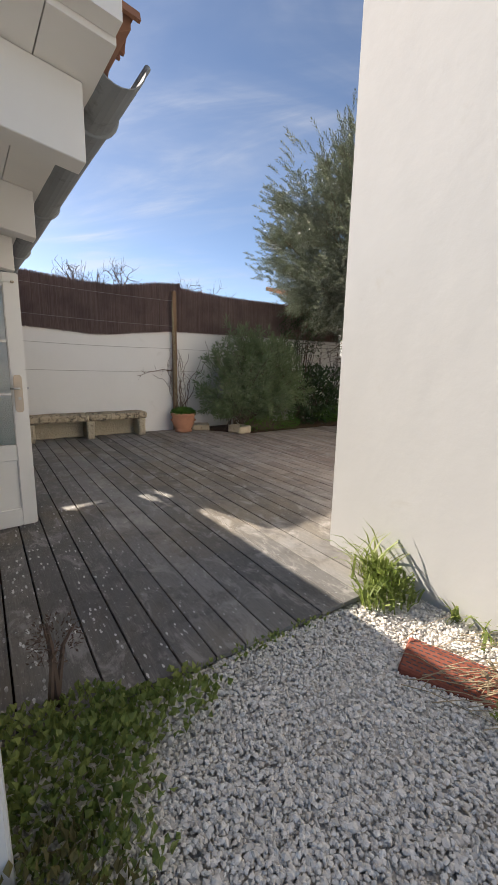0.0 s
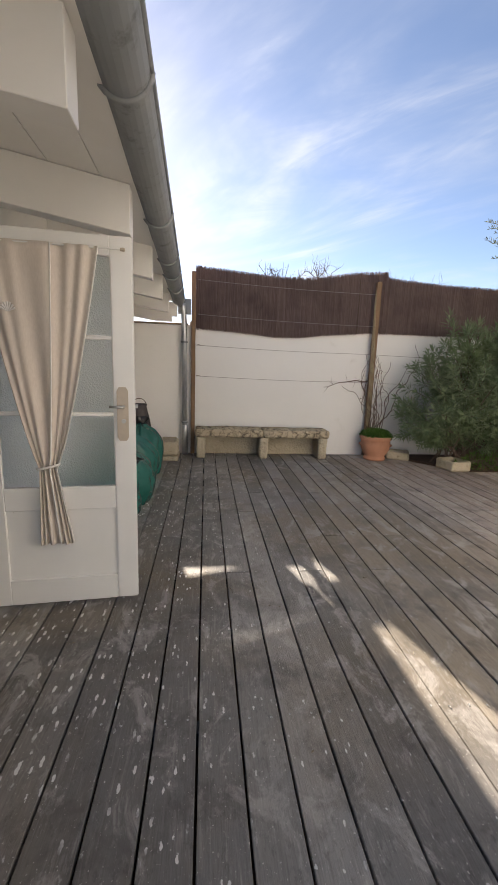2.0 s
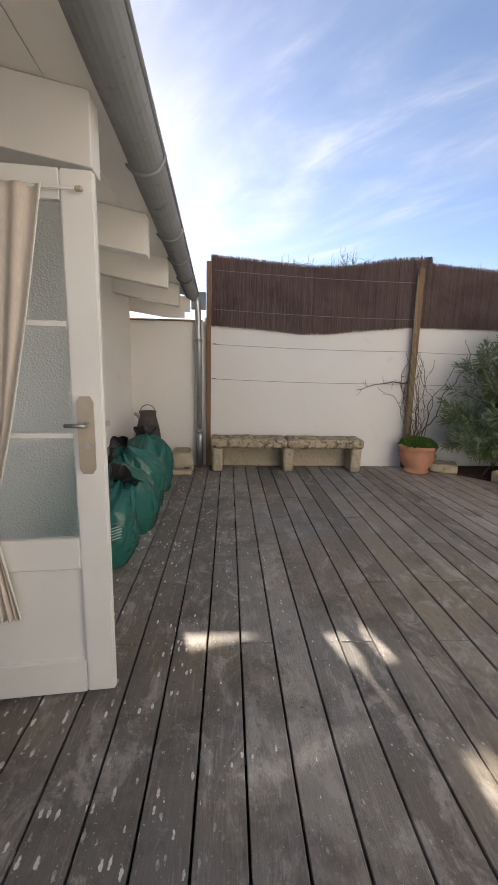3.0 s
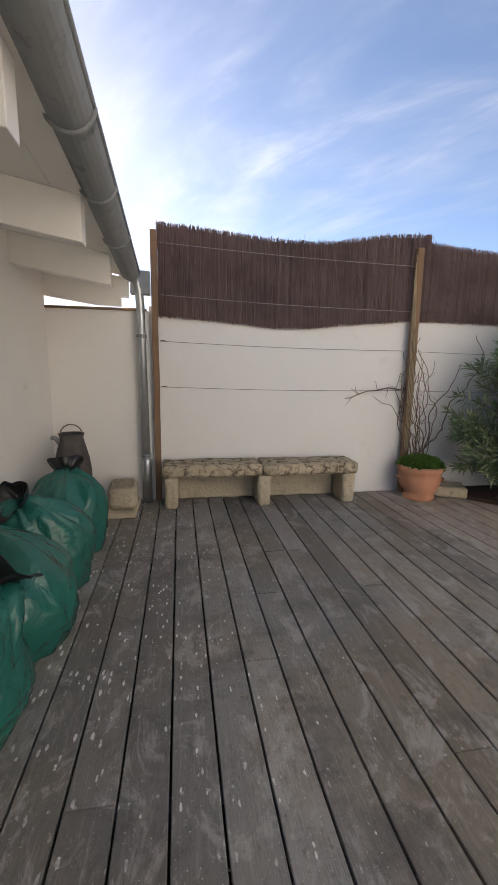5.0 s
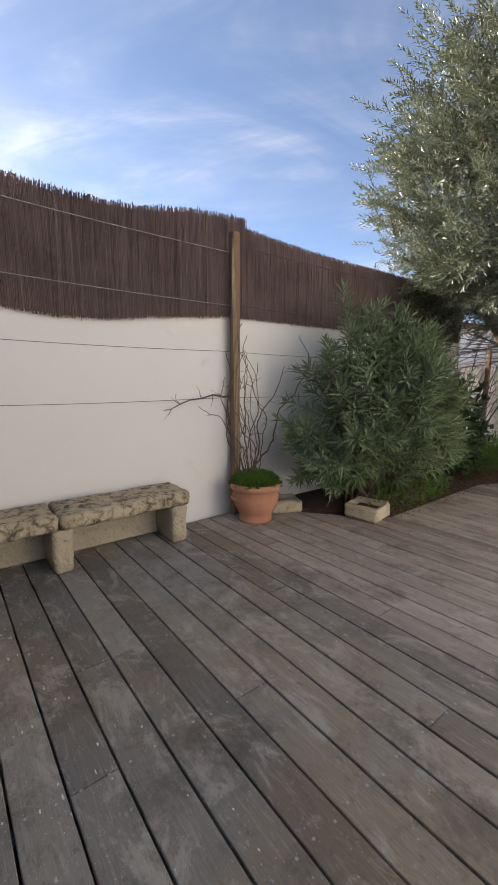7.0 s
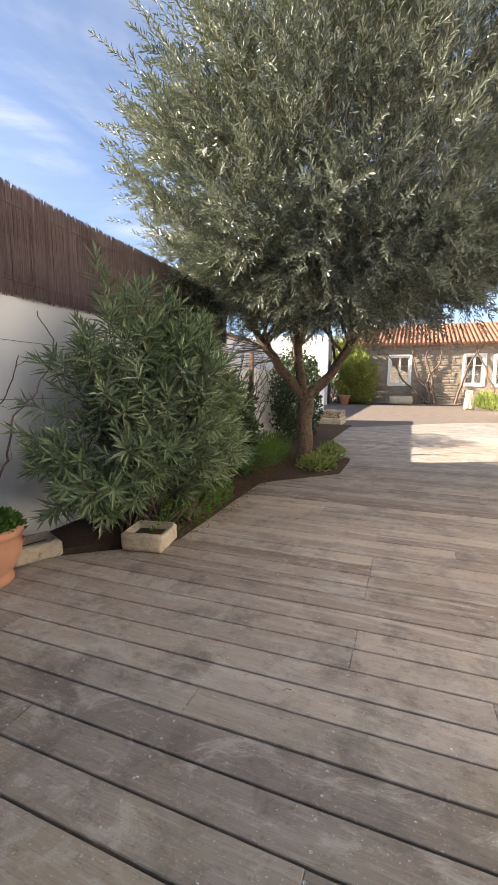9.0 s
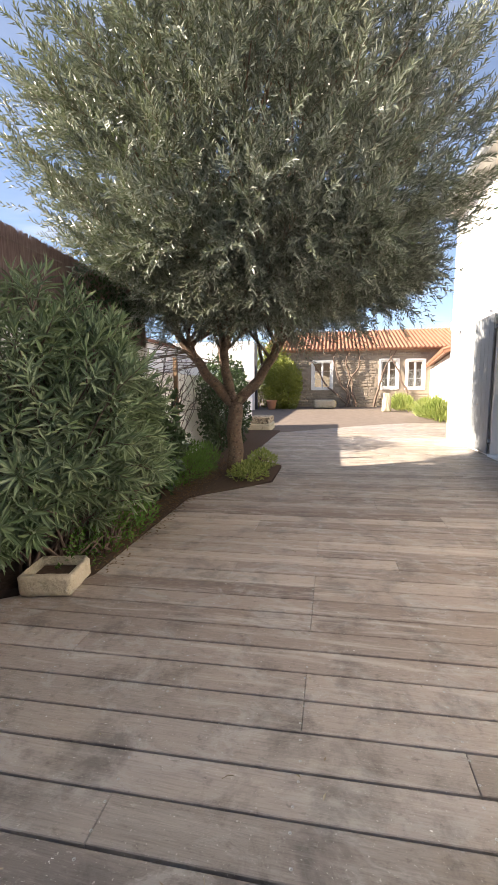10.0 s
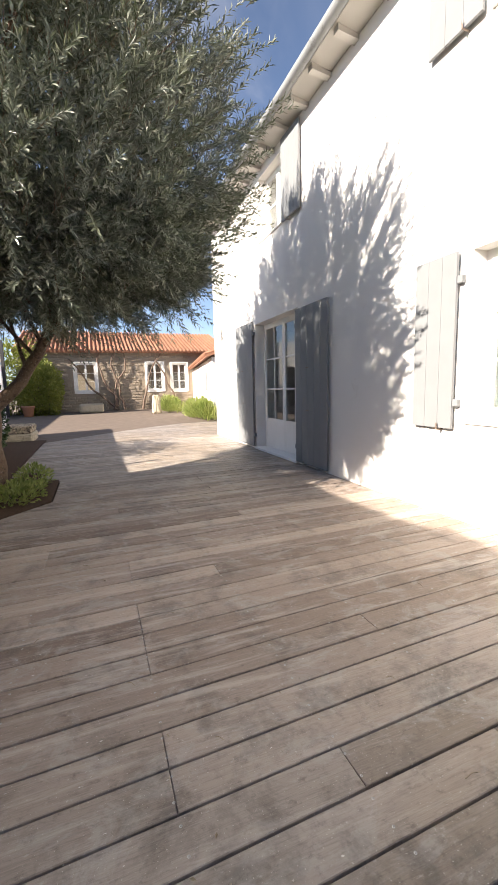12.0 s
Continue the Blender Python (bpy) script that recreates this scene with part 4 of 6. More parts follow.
def bench(x0, x1, legs, seed, label):
    t = thing("stone_bench", ((x0 + x1) / 2, 8.38, 0), label, "bench", "stone benches at the wall")
    part("slab", rough_block(x0, 8.20, 0.330, x1, 8.60, 0.452, 0.012, 5, seed), BENCH_TOP, t, smooth=True)
    for k, x in enumerate(legs):
        bm = rough_block(x - 0.065, 8.22, 0.0, x + 0.065, 8.56, 0.33, 0.008, 4, seed + k + 3, taper=-0.10)
        part("leg", bm, PALE_STONE, t, smooth=True)
    return t


bench(0.815, 1.845, (0.905,), 1.3, "lichen-covered stone bench slab against the white wall")
bench(1.86, 2.905, (1.87, 2.81), 5.1, "mossy stone bench of slab and block legs")
tagged(part("wall_plinth", rough_block(0.97, 8.575, 0.0, 2.76, 8.655, 0.30, 0.006, 5, 2.0), PALE_STONE), "yellowed stone plinth under the bench", "plinth")

# ---- terracotta pot with herbs and vine ----
PX, PY = 3.70, 8.30
pot = thing("terracotta_pot", (PX, PY, 0), "round terracotta garden pot with lug handles and a foot", "pot")
prof = [(0.125, 0.002), (0.155, 0.0), (0.16, 0.03), (0.145, 0.055), (0.165, 0.09), (0.205, 0.17), (0.215, 0.24), (0.208, 0.295), (0.222, 0.31), (0.236, 0.33), (0.236, 0.358), (0.222, 0.372), (0.205, 0.37), (0.198, 0.33), (0.10, 0.325)]
part("body", lathe([(r * 1.08, z * 1.05) for r, z in prof], (PX, PY, 0.0), 44), TERRACOTTA, pot, smooth=True)
for a in (2.75, 5.9):
    c = Vector((PX + 0.212 * math.cos(a), PY + 0.212 * math.sin(a), 0.225))
    o = Vector((math.cos(a), math.sin(a), 0))
    sd = Vector((-o.y, o.x, 0))
    s = Soup()
    s.tube([c + sd * 0.055 * math.cos(q) + o * 0.035 * math.sin(q) + Vector((0, 0, 0.02 * math.sin(q))) for q in np.linspace(0, math.pi, 9)], 0.014, 0.014, 8)
    s.link("lug_handle", TERRACOTTA, pot, smooth=True)
part("soil", lathe([(0.199, 0.0), (0.199, 0.02)], (PX, PY, 0.325), 24), SOIL, pot)


def tuft(soup, n, centre, radii, length, width, up=0.8, shell=0.3):
    """Leaves thrown about a flattened mound."""
    u = units(n)
    u[:, 2] = np.abs(u[:, 2])
    r = (shell + (1 - shell) * rng.random(n) ** 0.5)[:, None]
    base = np.array(centre) + u * r * np.array(radii)
    way = u + units(n) * 0.8 + np.array([0, 0, up])
    soup.leaves(base, way, units(n), rng.uniform(0.7, 1.3, n) * length, rng.uniform(0.7, 1.3, n) * width)


herb = thing("potted_herb", (PX, PY, 0.34), "low bright green herb filling a terracotta pot", "plant")
s = Soup()
tuft(s, 1100, (PX, PY, 0.355), (0.245, 0.245, 0.13), 0.045, 0.026)
s.link("leaves", HERB, herb)
s = Soup()
for k in range(30):
    a, r = rng.uniform(0, 6.28), rng.uniform(0.02, 0.15)
    p = Vector((PX + r * math.cos(a), PY + r * math.sin(a), 0.34))
    s.tube([p, p + Vector((0.03 * math.cos(a), 0.03 * math.sin(a), 0.06))], 0.003, 0.002, 4)
tagged(s.link("stems", HERB, herb), kind="stuff")


def wander(start, way, n, step, wob, pull=None):
    p, d = Vector(start), Vector(way).normalized()
    out = [p.copy()]
    for _ in range(n):
        d = (d + Vector(rng.normal(0, wob, 3)) + (Vector(pull) * 0.12 if pull else Vector((0, 0, 0)))).normalized()
        p = p + d * step
        p.y = min(p.y, 8.62)
        out.append(p.copy())
    return out


vine = thing("bare_vine", (PX, PY + 0.08, 0.34), "tangled leafless vine climbing a post and wire", "vine")
for k in range(14):
    s = Soup()
    side = rng.uniform(-0.6, 0.9)
    pts = wander((PX + rng.uniform(-0.08, 0.1), PY + rng.uniform(0.02, 0.12), 0.34), (0.06 * side, 0.45, 1), int(rng.uniform(24, 40)), 0.046, 0.26, (0.02 * side - 0.03, 0.2, 1.9))
    s.tube(pts, 0.010 if k < 4 else 0.006, 0.003, 5)
    s.link("stem", TWIG, vine)
    for _ in range(3):
        j = int(rng.uniform(6, len(pts) - 2))
        s = Soup()
        s.tube(wander(pts[j], (rng.normal(0.3, 0.8), -0.1, rng.normal(0.2, 0.5)), 6, 0.032, 0.42), 0.0028, 0.001, 4)
        s.link("twig", TWIG, vine)
s = Soup()
arm = [(3.62, 8.57, 1.235), (3.50, 8.56, 1.225), (3.38, 8.57, 1.245), (3.25, 8.565, 1.215), (3.12, 8.56, 1.205), (3.02, 8.565, 1.17), (2.93, 8.56, 1.13), (2.86, 8.57, 1.12)]
s.tube(arm, 0.010, 0.004, 6)
s.link("arm", TWIG, vine)
for k, w in ((5, (-0.8, 0, 0.45)), (6, (-0.6, 0, -0.8)), (2, (-0.3, 0, -1)), (3, (-0.2, 0, 0.7)), (5, (-1, 0, 0.0))):
    s = Soup()
    s.tube(wander(arm[k], w, 5, 0.025, 0.2), 0.004, 0.0012, 4)
    s.link("twig", TWIG, vine)
for k in range(4):
    s = Soup()
    x = 3.575 + 0.018 * k
    s.tube([(x + 0.04, 8.52, 0.5), (x + 0.02, 8.51, 1.4), (x - 0.015 * k, 8.52, 2.45 + 0.08 * k)], 0.006, 0.003, 5)
    s.link("cane", DRY_STEM, vine, "pale dry cane tied to the post")

# ---- stone troughs ----


def stone_trough(name, cx, cy, w, d, h, turn, label, wallt=0.05):
    t = thing(name, (cx, cy, 0), label, "trough")
    bm = rough_block(-w / 2, -d / 2, 0, w / 2, d / 2, h, 0.006, 4, cx)
    bmesh.ops.transform(bm, verts=bm.verts, matrix=pose(cx, cy, 0, 0, 0, turn))
    bm.faces.ensure_lookup_table()
    top = [f for f in bm.faces if f.normal.z > 0.7 and f.calc_center_median().z > h * 0.8]
    inner = []
    inv = pose(cx, cy, 0, 0, 0, turn).inverted()
    for f in top:
        c = inv @ f.calc_center_median()
        if abs(c.x) < w / 2 - wallt and abs(c.y) < d / 2 - wallt:
            inner.append(f)
    if inner:
        out = bmesh.ops.extrude_face_region(bm, geom=inner)
        for e in out["geom"]:
            if isinstance(e, bmesh.types.BMVert):
                e.co.z -= h * 0.55
        bmesh.ops.delete(bm, geom=inner, context="FACES_ONLY")
    part("basin", bm, PALE_STONE, t, smooth=True)
    soil = box(-w / 2 + wallt, -d / 2 + wallt, h * 0.35, w / 2 - wallt, d / 2 - wallt, h * 0.62)
    bmesh.ops.transform(soil, verts=soil.verts, matrix=pose(cx, cy, 0, 0, 0, turn))
    part("soil", soil, SOIL, t)
    return t


stone_trough("stone_trough", 4.66, 7.66, 0.34, 0.36, 0.155, 12, "small pale stone trough beside the oleander")
stone_trough("stone_trough", 4.12, 8.36, 0.36, 0.30, 0.13, -24, "rough stone trough half under the oleander")
t = stone_trough("stone_sink", 0.43, 8.27, 0.27, 0.38, 0.235, 4, "old stone sink beside the downpipe", 0.04)
for o in list(t.children):
    o.location.z += 0.055
tagged(part("stone_slab", rough_block(0.26, 8.02, 0, 0.57, 8.52, 0.055, 0.004, 4, 8.8), PALE_STONE), "flat stone slab under an old sink", "slab")

# ---- rubbish bags and can ----


def bag(cx, cy, r, h, seed, label, mouth):
    """A tied sack: a slumped round body, a gathered neck leaning to one side and the black-lined mouth."""
    t = thing("garden_bag", (cx, cy, 0), label, "rubbish bag", "green garden bags")
    s_ = Soup()
    nz, na = 56, 110
    v = []
    for j in range(nz + 1):
        u = j / nz
        if u < 0.35:
            rr = r * (0.84 + 0.16 * math.sin(math.pi / 2 * u / 0.35))
        else:
            k = (u - 0.35) / 0.65
            rr = r * max(0.17, math.sqrt(max(0.0, 1 - k ** 2.3)))
        gather = max(0.0, (u - 0.42) / 0.58) ** 1.5
        for i in range(na):
            a = 2 * math.pi * i / na
            q = Vector((math.cos(a) * 2.0 + seed, math.sin(a) * 2.0, u * 3))
            f = 1 + 0.10 * noise.noise(q * 0.8) + 0.035 * noise.noise(q * 2.6)
            fold = abs(math.sin(a * 6.5 + 2.2 * noise.noise(q * 0.9) + seed)) - 0.5
            fine = math.sin(a * 23 + 4 * noise.noise(q * 1.7))
            f += gather * (0.16 * fold + 0.035 * fine)
            # slack creases round the belly
            f -= 0.030 * max(0.0, 0.35 - abs(noise.noise(Vector((a * 1.2 + seed, u * 9 + 1.5 * math.sin(a), seed))))) * (1 - gather)
            lean = gather ** 2
            v.append((cx + math.cos(a) * rr * f + mouth[0] * lean, cy + math.sin(a) * rr * f + mouth[1] * lean,
                      max(0.002, h * u + 0.05 * noise.noise(q * 1.1) * u)))
    faces = [(j * na + i, j * na + (i + 1) % na, (j + 1) * na + (i + 1) % na, (j + 1) * na + i) for j in range(nz) for i in range(na)]
    faces += [tuple(range(na))[::-1], tuple(nz * na + i for i in range(na))]
    s_.add(v, faces)
    s_.link("sack", BAG, t, smooth=True)
    # mouth of the sack, flared and fallen over
    out = Vector((mouth[0], mouth[1], 0)).normalized()
    side = Vector((-out.y, out.x, 0))
    base = Vector((cx + mouth[0], cy + mouth[1], h * 0.985))
    axis = (out * 0.75 + Vector((0, 0, 0.75))).normalized()
    up = side.cross(axis)
    v, nr, nm = [], 10, 64
    for j in range(nr):
        u = j / (nr - 1)
        for i in range(nm):
            a = 2 * math.pi * i / nm
            rr = r * 0.15 + 0.085 * u ** 0.8 + 0.018 * math.sin(5 * a + seed) * u + 0.025 * noise.noise(Vector((2 * math.cos(a), 2 * math.sin(a), seed + u))) * u + 0.006 * math.sin(17 * a) * (1 - u)
            p = base + axis * (0.12 * u + 0.02 * u * math.sin(3 * a + seed)) + side * (rr * math.cos(a)) + up * (rr * math.sin(a)) - Vector((0, 0, 0.05 * u * u))
            v.append(tuple(p))
    s_ = Soup()
    s_.add(v, [(j * nm + i, j * nm + (i + 1) % nm, (j + 1) * nm + (i + 1) % nm, (j + 1) * nm + i) for j in range(nr - 1) for i in range(nm)] + [tuple(range(nm))])
    bm_ = bmesh.new()
    bm_.from_mesh(s_.mesh("mouth"))
    bmesh.ops.solidify(bm_, geom=bm_.faces[:], thickness=0.002)
    part("mouth", bm_, BLACK_BAG, t, "crumpled black inside of the bag mouth", True)
    return t


b1 = bag(0.045, 5.68, 0.35, 0.54, 1.0, "full green plastic garden bag slumped against the annex", (0.16, 0.20))
bag(0.10, 6.24, 0.345, 0.58, 4.3, "green plastic garden bag with a gathered neck", (-0.12, 0.10))
bag(0.11, 6.85, 0.32, 0.61, 8.1, "bulging green garden bag among others", (-0.08, -0.12))
bag(0.12, 7.42, 0.30, 0.62, 2.7, "green garden bag with a crumpled black top", (-0.02, 0.10))
bm = bmesh.new()
for k in range(5):
    w = 0.055 - 0.006 * abs(k - 1)
    box(-w, -0.001, -0.018 * k, w, 0.001, -0.018 * k + 0.006, bm=bm)
lathe([(0.028, 0.03), (0.028, 0.032)], (0, 0, 0), 18, bm=bm)
bmesh.ops.transform(bm, verts=bm.verts, matrix=pose(0.285, 5.435, 0.325, -24, 0, 48))
part("printed_mark", bm, PRINT, b1, "pale printed mark and lines")

DARK_ZINC = m_plain("dark_zinc", (0.085, 0.075, 0.072), 0.7, metal=0.3, var=0.45, scale=14, bumps=0.4)
can = thing("zinc_can", (0.02, 8.05, 0), "old dark zinc watering can with a wire handle", "can")
part("body", lathe([(0.14, 0.0), (0.155, 0.01), (0.165, 0.30), (0.16, 0.50), (0.142, 0.62), (0.112, 0.74), (0.10, 0.79), (0.112, 0.83), (0.102, 0.83), (0.09, 0.78), (0.02, 0.74)], (0.02, 8.05, 0.0), 28), DARK_ZINC, can, smooth=True)
s = Soup()
s.tube([(0.02 + 0.10 * math.cos(a), 8.05, 0.80 + 0.11 * math.sin(a)) for a in np.linspace(0.0, math.pi, 14)], 0.006, 0.006, 6)
s.link("wire_handle", WIRE, can, smooth=True)
s = Soup()
s.tube([(-0.07, 8.02, 0.74), (-0.10, 7.99, 0.79), (-0.13, 7.97, 0.805)], 0.026, 0.018, 10)
s.link("spout", ZINC, can, smooth=True)

# ---- olive tree ----
TX, TY = 8.80, 7.39
CROWN, CR = Vector((7.85, 6.81, 3.95)), Vector((2.86, 2.78, 2.34))
olive = thing("olive_tree", (TX, TY, 0), "large olive tree with a forked trunk and silvery crown", "tree")
s = Soup()


def limb(pts, r0, r1, sides=10):
    """A limb with knots along its way."""
    fine = []
    for a, b in zip(pts, pts[1:]):
        for k in range(6):
            p = Vector(a).lerp(Vector(b), k / 6)
            fine.append(p + noise.noise_vector(p * 3.1) * 0.05)
    fine.append(Vector(pts[-1]))
    s.tube(fine, r0, r1, sides)
    return fine


limb([(TX, TY, -0.1), (TX + 0.02, TY - 0.02, 0.15), (TX + 0.05, TY, 0.7), (TX, TY - 0.02, 1.15)], 0.142, 0.112, 14)
arms = [limb([(TX, TY, 1.1), (TX - 0.1, TY + 0.40, 1.55), (TX - 0.2, TY + 0.72, 2.0), (TX - 0.6, TY + 1.2, 3.2)], 0.095, 0.05),
        limb([(TX, TY, 1.1), (TX, TY + 0.12, 1.6), (TX - 0.3, TY + 0.1, 2.2), (TX - 0.9, TY - 0.2, 3.6)], 0.10, 0.04),
        limb([(TX, TY - 0.02, 1.1), (TX + 0.05, TY - 0.42, 1.45), (TX - 0.1, TY - 0.72, 1.95), (TX - 0.6, TY - 1.6, 3.1)], 0.095, 0.05),
        limb([(TX, TY, 1.15), (TX + 0.3, TY + 0.25, 1.9), (TX + 0.7, TY + 0.2, 3.2)], 0.09, 0.04)]
s.link("trunk", BARK, olive, "gnarled grey-brown forked trunk", smooth=True)
s = Soup()
for arm_ in arms:
    for _ in range(16):
        p = arm_[int(rng.uniform(len(arm_) * 0.45, len(arm_) - 1))]
        u = Vector(units(1)[0])
        u.z = abs(u.z) * 0.6
        q = CROWN + Vector((u.x * CR.x, u.y * CR.y, u.z * CR.z - 0.4)) * rng.uniform(0.55, 0.9)
        mid = p.lerp(q, 0.5) + Vector(rng.normal(0, 0.15, 3))
        s.tube([p, p.lerp(mid, 0.5), mid, mid.lerp(q, 0.5) + Vector((0, 0, 0.05)), q], 0.028, 0.006, 5)
for _ in range(26):
    p = arms[0][int(rng.uniform(8, 16))]
    s.tube([p, p + Vector((-0.35, 0.35 + rng.normal(0, 0.3), rng.normal(0.05, 0.2))), p + Vector((-0.9 + rng.normal(0, 0.3), 0.8 + rng.normal(0, 0.5), rng.normal(-0.35, 0.3)))], 0.010, 0.003, 4)
tagged(s.link("branches", BARK, olive), kind="stuff")


def lumpy(u):
    """How far the crown reaches, by direction."""
    return np.array([0.97 + 0.11 * noise.noise(Vector(w) * 2.3) + 0.10 * noise.noise(Vector(w) * 5.2) for w in u])


NP, NTW = 2000, 9
u = units(NP)
skirt = np.arange(NP) >= 1650
u[skirt, 2] = -rng.uniform(0.45, 0.85, skirt.sum())
u /= np.linalg.norm(u, axis=1, keepdims=True)
tip = np.array(CROWN) + u * (lumpy(u) * (1 - 0.42 * rng.random(NP) ** 1.8))[:, None] * np.array(CR)
lumps = np.array([noise.noise(Vector(p_) * 0.85) + 0.45 * noise.noise(Vector(p_) * 2.3) for p_ in tip])
fork = (np.abs(tip[:, 0] - TX) < 0.9) & (np.abs(tip[:, 1] - TY) < 0.55) & (tip[:, 2] < 2.15)
keep = (tip[:, 2] > 1.85 + 0.25 * rng.random(NP)) & ~fork & ((lumps > -0.30) | skirt)
tip, u = tip[keep], u[keep]
# each branchlet is a plume that rises and leans out; twigs leave it all round
axis = u * np.array([0.85, 0.85, 0.5]) + np.array([0, 0, 0.50]) + units(len(u)) * 0.32
hang = tip[:, 2] < 2.7
axis[hang] += np.array([0, 0, -0.55])
axis /= np.linalg.norm(axis, axis=1, keepdims=True)
reach = rng.uniform(0.45, 0.90, len(u))
pos, grow, length = [], [], []
for k in range(NTW):
    f = 1.0 if k == 0 else rng.uniform(0.1, 0.95, len(u))
    pos.append(tip - axis * (reach * (1 - f))[:, None] - axis * 0.12)
    side = np.cross(axis, units(len(u)))
    side /= np.linalg.norm(side, axis=1, keepdims=True)
    grow.append(axis if k == 0 else axis * 0.8 + side * rng.uniform(0.25, 0.75, (len(u), 1)) + np.array([0, 0, 0.1]))
    length.append(rng.uniform(0.17, 0.34, len(u)) * (1.25 if k == 0 else 1.0))
# long shoots that leave the outline
k2 = 150
a2 = rng.uniform(0, 2 * math.pi, k2)
shoot = np.stack([np.cos(a2), np.sin(a2), rng.uniform(-0.1, 1.0, k2)], 1)
shoot /= np.linalg.norm(shoot, axis=1, keepdims=True)
pos.append(np.array(CROWN) + shoot * lumpy(shoot)[:, None] * np.array(CR) * 0.97)
grow.append(shoot * np.array([1, 1, 0.4]) + np.array([0, 0, 0.6]))
length.append(rng.uniform(0.25, 0.50, k2))
pos, grow, length = np.concatenate(pos), np.concatenate(grow), np.concatenate(length)
grow /= np.linalg.norm(grow, axis=1, keepdims=True)
s, tw = Soup(), Soup()
PER = 20
ref = np.cross(grow, np.array([0.13, 0.31, 0.94]))
ref /= np.linalg.norm(ref, axis=1, keepdims=True)
oth = np.cross(grow, ref)
for k in range(PER):
    f = (k // 2 + 1) / (PER / 2)
    a = (k % 2) * math.pi + (k // 2) * 1.57 + rng.uniform(0, 0.5, len(pos))
    out = ref * np.cos(a)[:, None] + oth * np.sin(a)[:, None]
    bend = np.array([0, 0, -0.05]) * f ** 2
    way = out * (0.75 - 0.25 * f) + grow * 0.75 + units(len(pos)) * 0.16
    s.leaves(pos + grow * (length * f)[:, None] + bend, way, grow, rng.uniform(0.055, 0.092, len(pos)), rng.uniform(0.013, 0.021, len(pos)), 0.2)
# leaves inside the crown, in the shade of the rest
n = 26000
u = units(n)
p = np.array(CROWN) + u * (lumpy(u) * rng.uniform(0.30, 0.86, n) ** 0.8)[:, None] * np.array(CR)
dense = np.array([noise.noise(Vector(p_) * 1.1) for p_ in p])
p = p[(p[:, 2] > 2.1 + 0.3 * rng.random(n)) & (dense > -0.25)]
s.leaves(p, units(len(p)) + np.array([0, 0, 0.3]), units(len(p)), rng.uniform(0.06, 0.10, len(p)), rng.uniform(0.016, 0.026, len(p)))
tagged(s.link("crown", OLIVE, olive, "silvery grey-green narrow leaves"), kind="stuff")
for p, g, ln in zip(pos[::2], grow[::2], length[::2]):
    q = p + g * ln
    w = np.cross(g, [0.3, 0.2, 0.9])
    w = w / np.linalg.norm(w) * 0.003
    tw.add([p - w, p + w, q], [(0, 1, 2)])
tagged(tw.link("twigs", BARK, olive), kind="stuff")

# ---- oleander ----
oleander = thing("oleander", (5.3, 8.0, 0), "dense green oleander bush with long narrow leaves", "shrub")
s, st = Soup(), Soup()
centre, rad = np.array([5.20, 7.94, 0.95]), np.array([1.20, 0.66, 0.98])
bases, dirs, rows = [], [], []
for k in range(150):
    u = units(1)[0]
    if u[1] > 0.35:
        u[1] *= -1
    if u[2] < -0.55:
        u[2] *= -1
    lump = 0.98 + 0.36 * noise.noise(Vector(u) * 2.6 + Vector((3, 1, 0)))
    q = Vector(centre + u * rad * lump * (1 - 0.38 * rng.random() ** 2))
    q.z, q.y = max(q.z, 0.30), min(q.y, 8.52)
    root = Vector((5.22 + rng.normal(0, 0.24), 8.02 + rng.normal(0, 0.12), 0.0))
    # canes rise first, then arch over
    knee = root.lerp(q, 0.45) + Vector((0, 0, 0.28 + 0.12 * rng.normal()))
    cane = [root * (1 - t) ** 2 + knee * (2 * t * (1 - t)) + q * t ** 2 for t in np.linspace(0, 1, 8)]
    st.tube(cane, 0.011, 0.004, 5)
    for j in range(8):
        i = 7 if j == 0 else int(rng.integers(3, 8))
        along = (cane[i] - cane[i - 1]).normalized()
        g = along if j == 0 else along * 0.7 + Vector(units(1)[0]) * 0.75 + Vector((0, 0, 0.30)) + Vector(u) * 0.3
        g = np.array(g.normalized())
        b = np.array(cane[i]) if j == 0 else np.array(cane[i - 1].lerp(cane[i], rng.random()))
        ln = rng.uniform(0.10, 0.30)
        if j and b[2] + g[2] * ln < 0.16:
            continue
        if j:
            st.tube([Vector(b), Vector(b + g * ln)], 0.005, 0.003, 4)
            b = b + g * ln * 0.35
        bases.append(b)
        dirs.append(g)
        rows.append(ln if j else 0.2)
for q, g in (((4.55, 7.9, 1.95), (-0.1, 0, 1.0)), ((4.62, 8.0, 1.9), (0.05, 0, 1.0)), ((4.50, 7.95, 2.08), (0.0, 0, 1.0)), ((5.5, 7.9, 1.95), (0.1, 0, 1.0)), ((5.2, 7.8, 1.92), (0.0, -0.1, 1.0))):
    bases.append(np.array(q))
    dirs.append(np.array(g) / np.linalg.norm(g))
    rows.append(0.25)
bases, dirs, rows = np.array(bases), np.array(dirs), np.array(rows)
ref = np.cross(dirs, np.array([0.2, 0.35, 0.9]))
ref /= np.linalg.norm(ref, axis=1, keepdims=True)
oth = np.cross(dirs, ref)
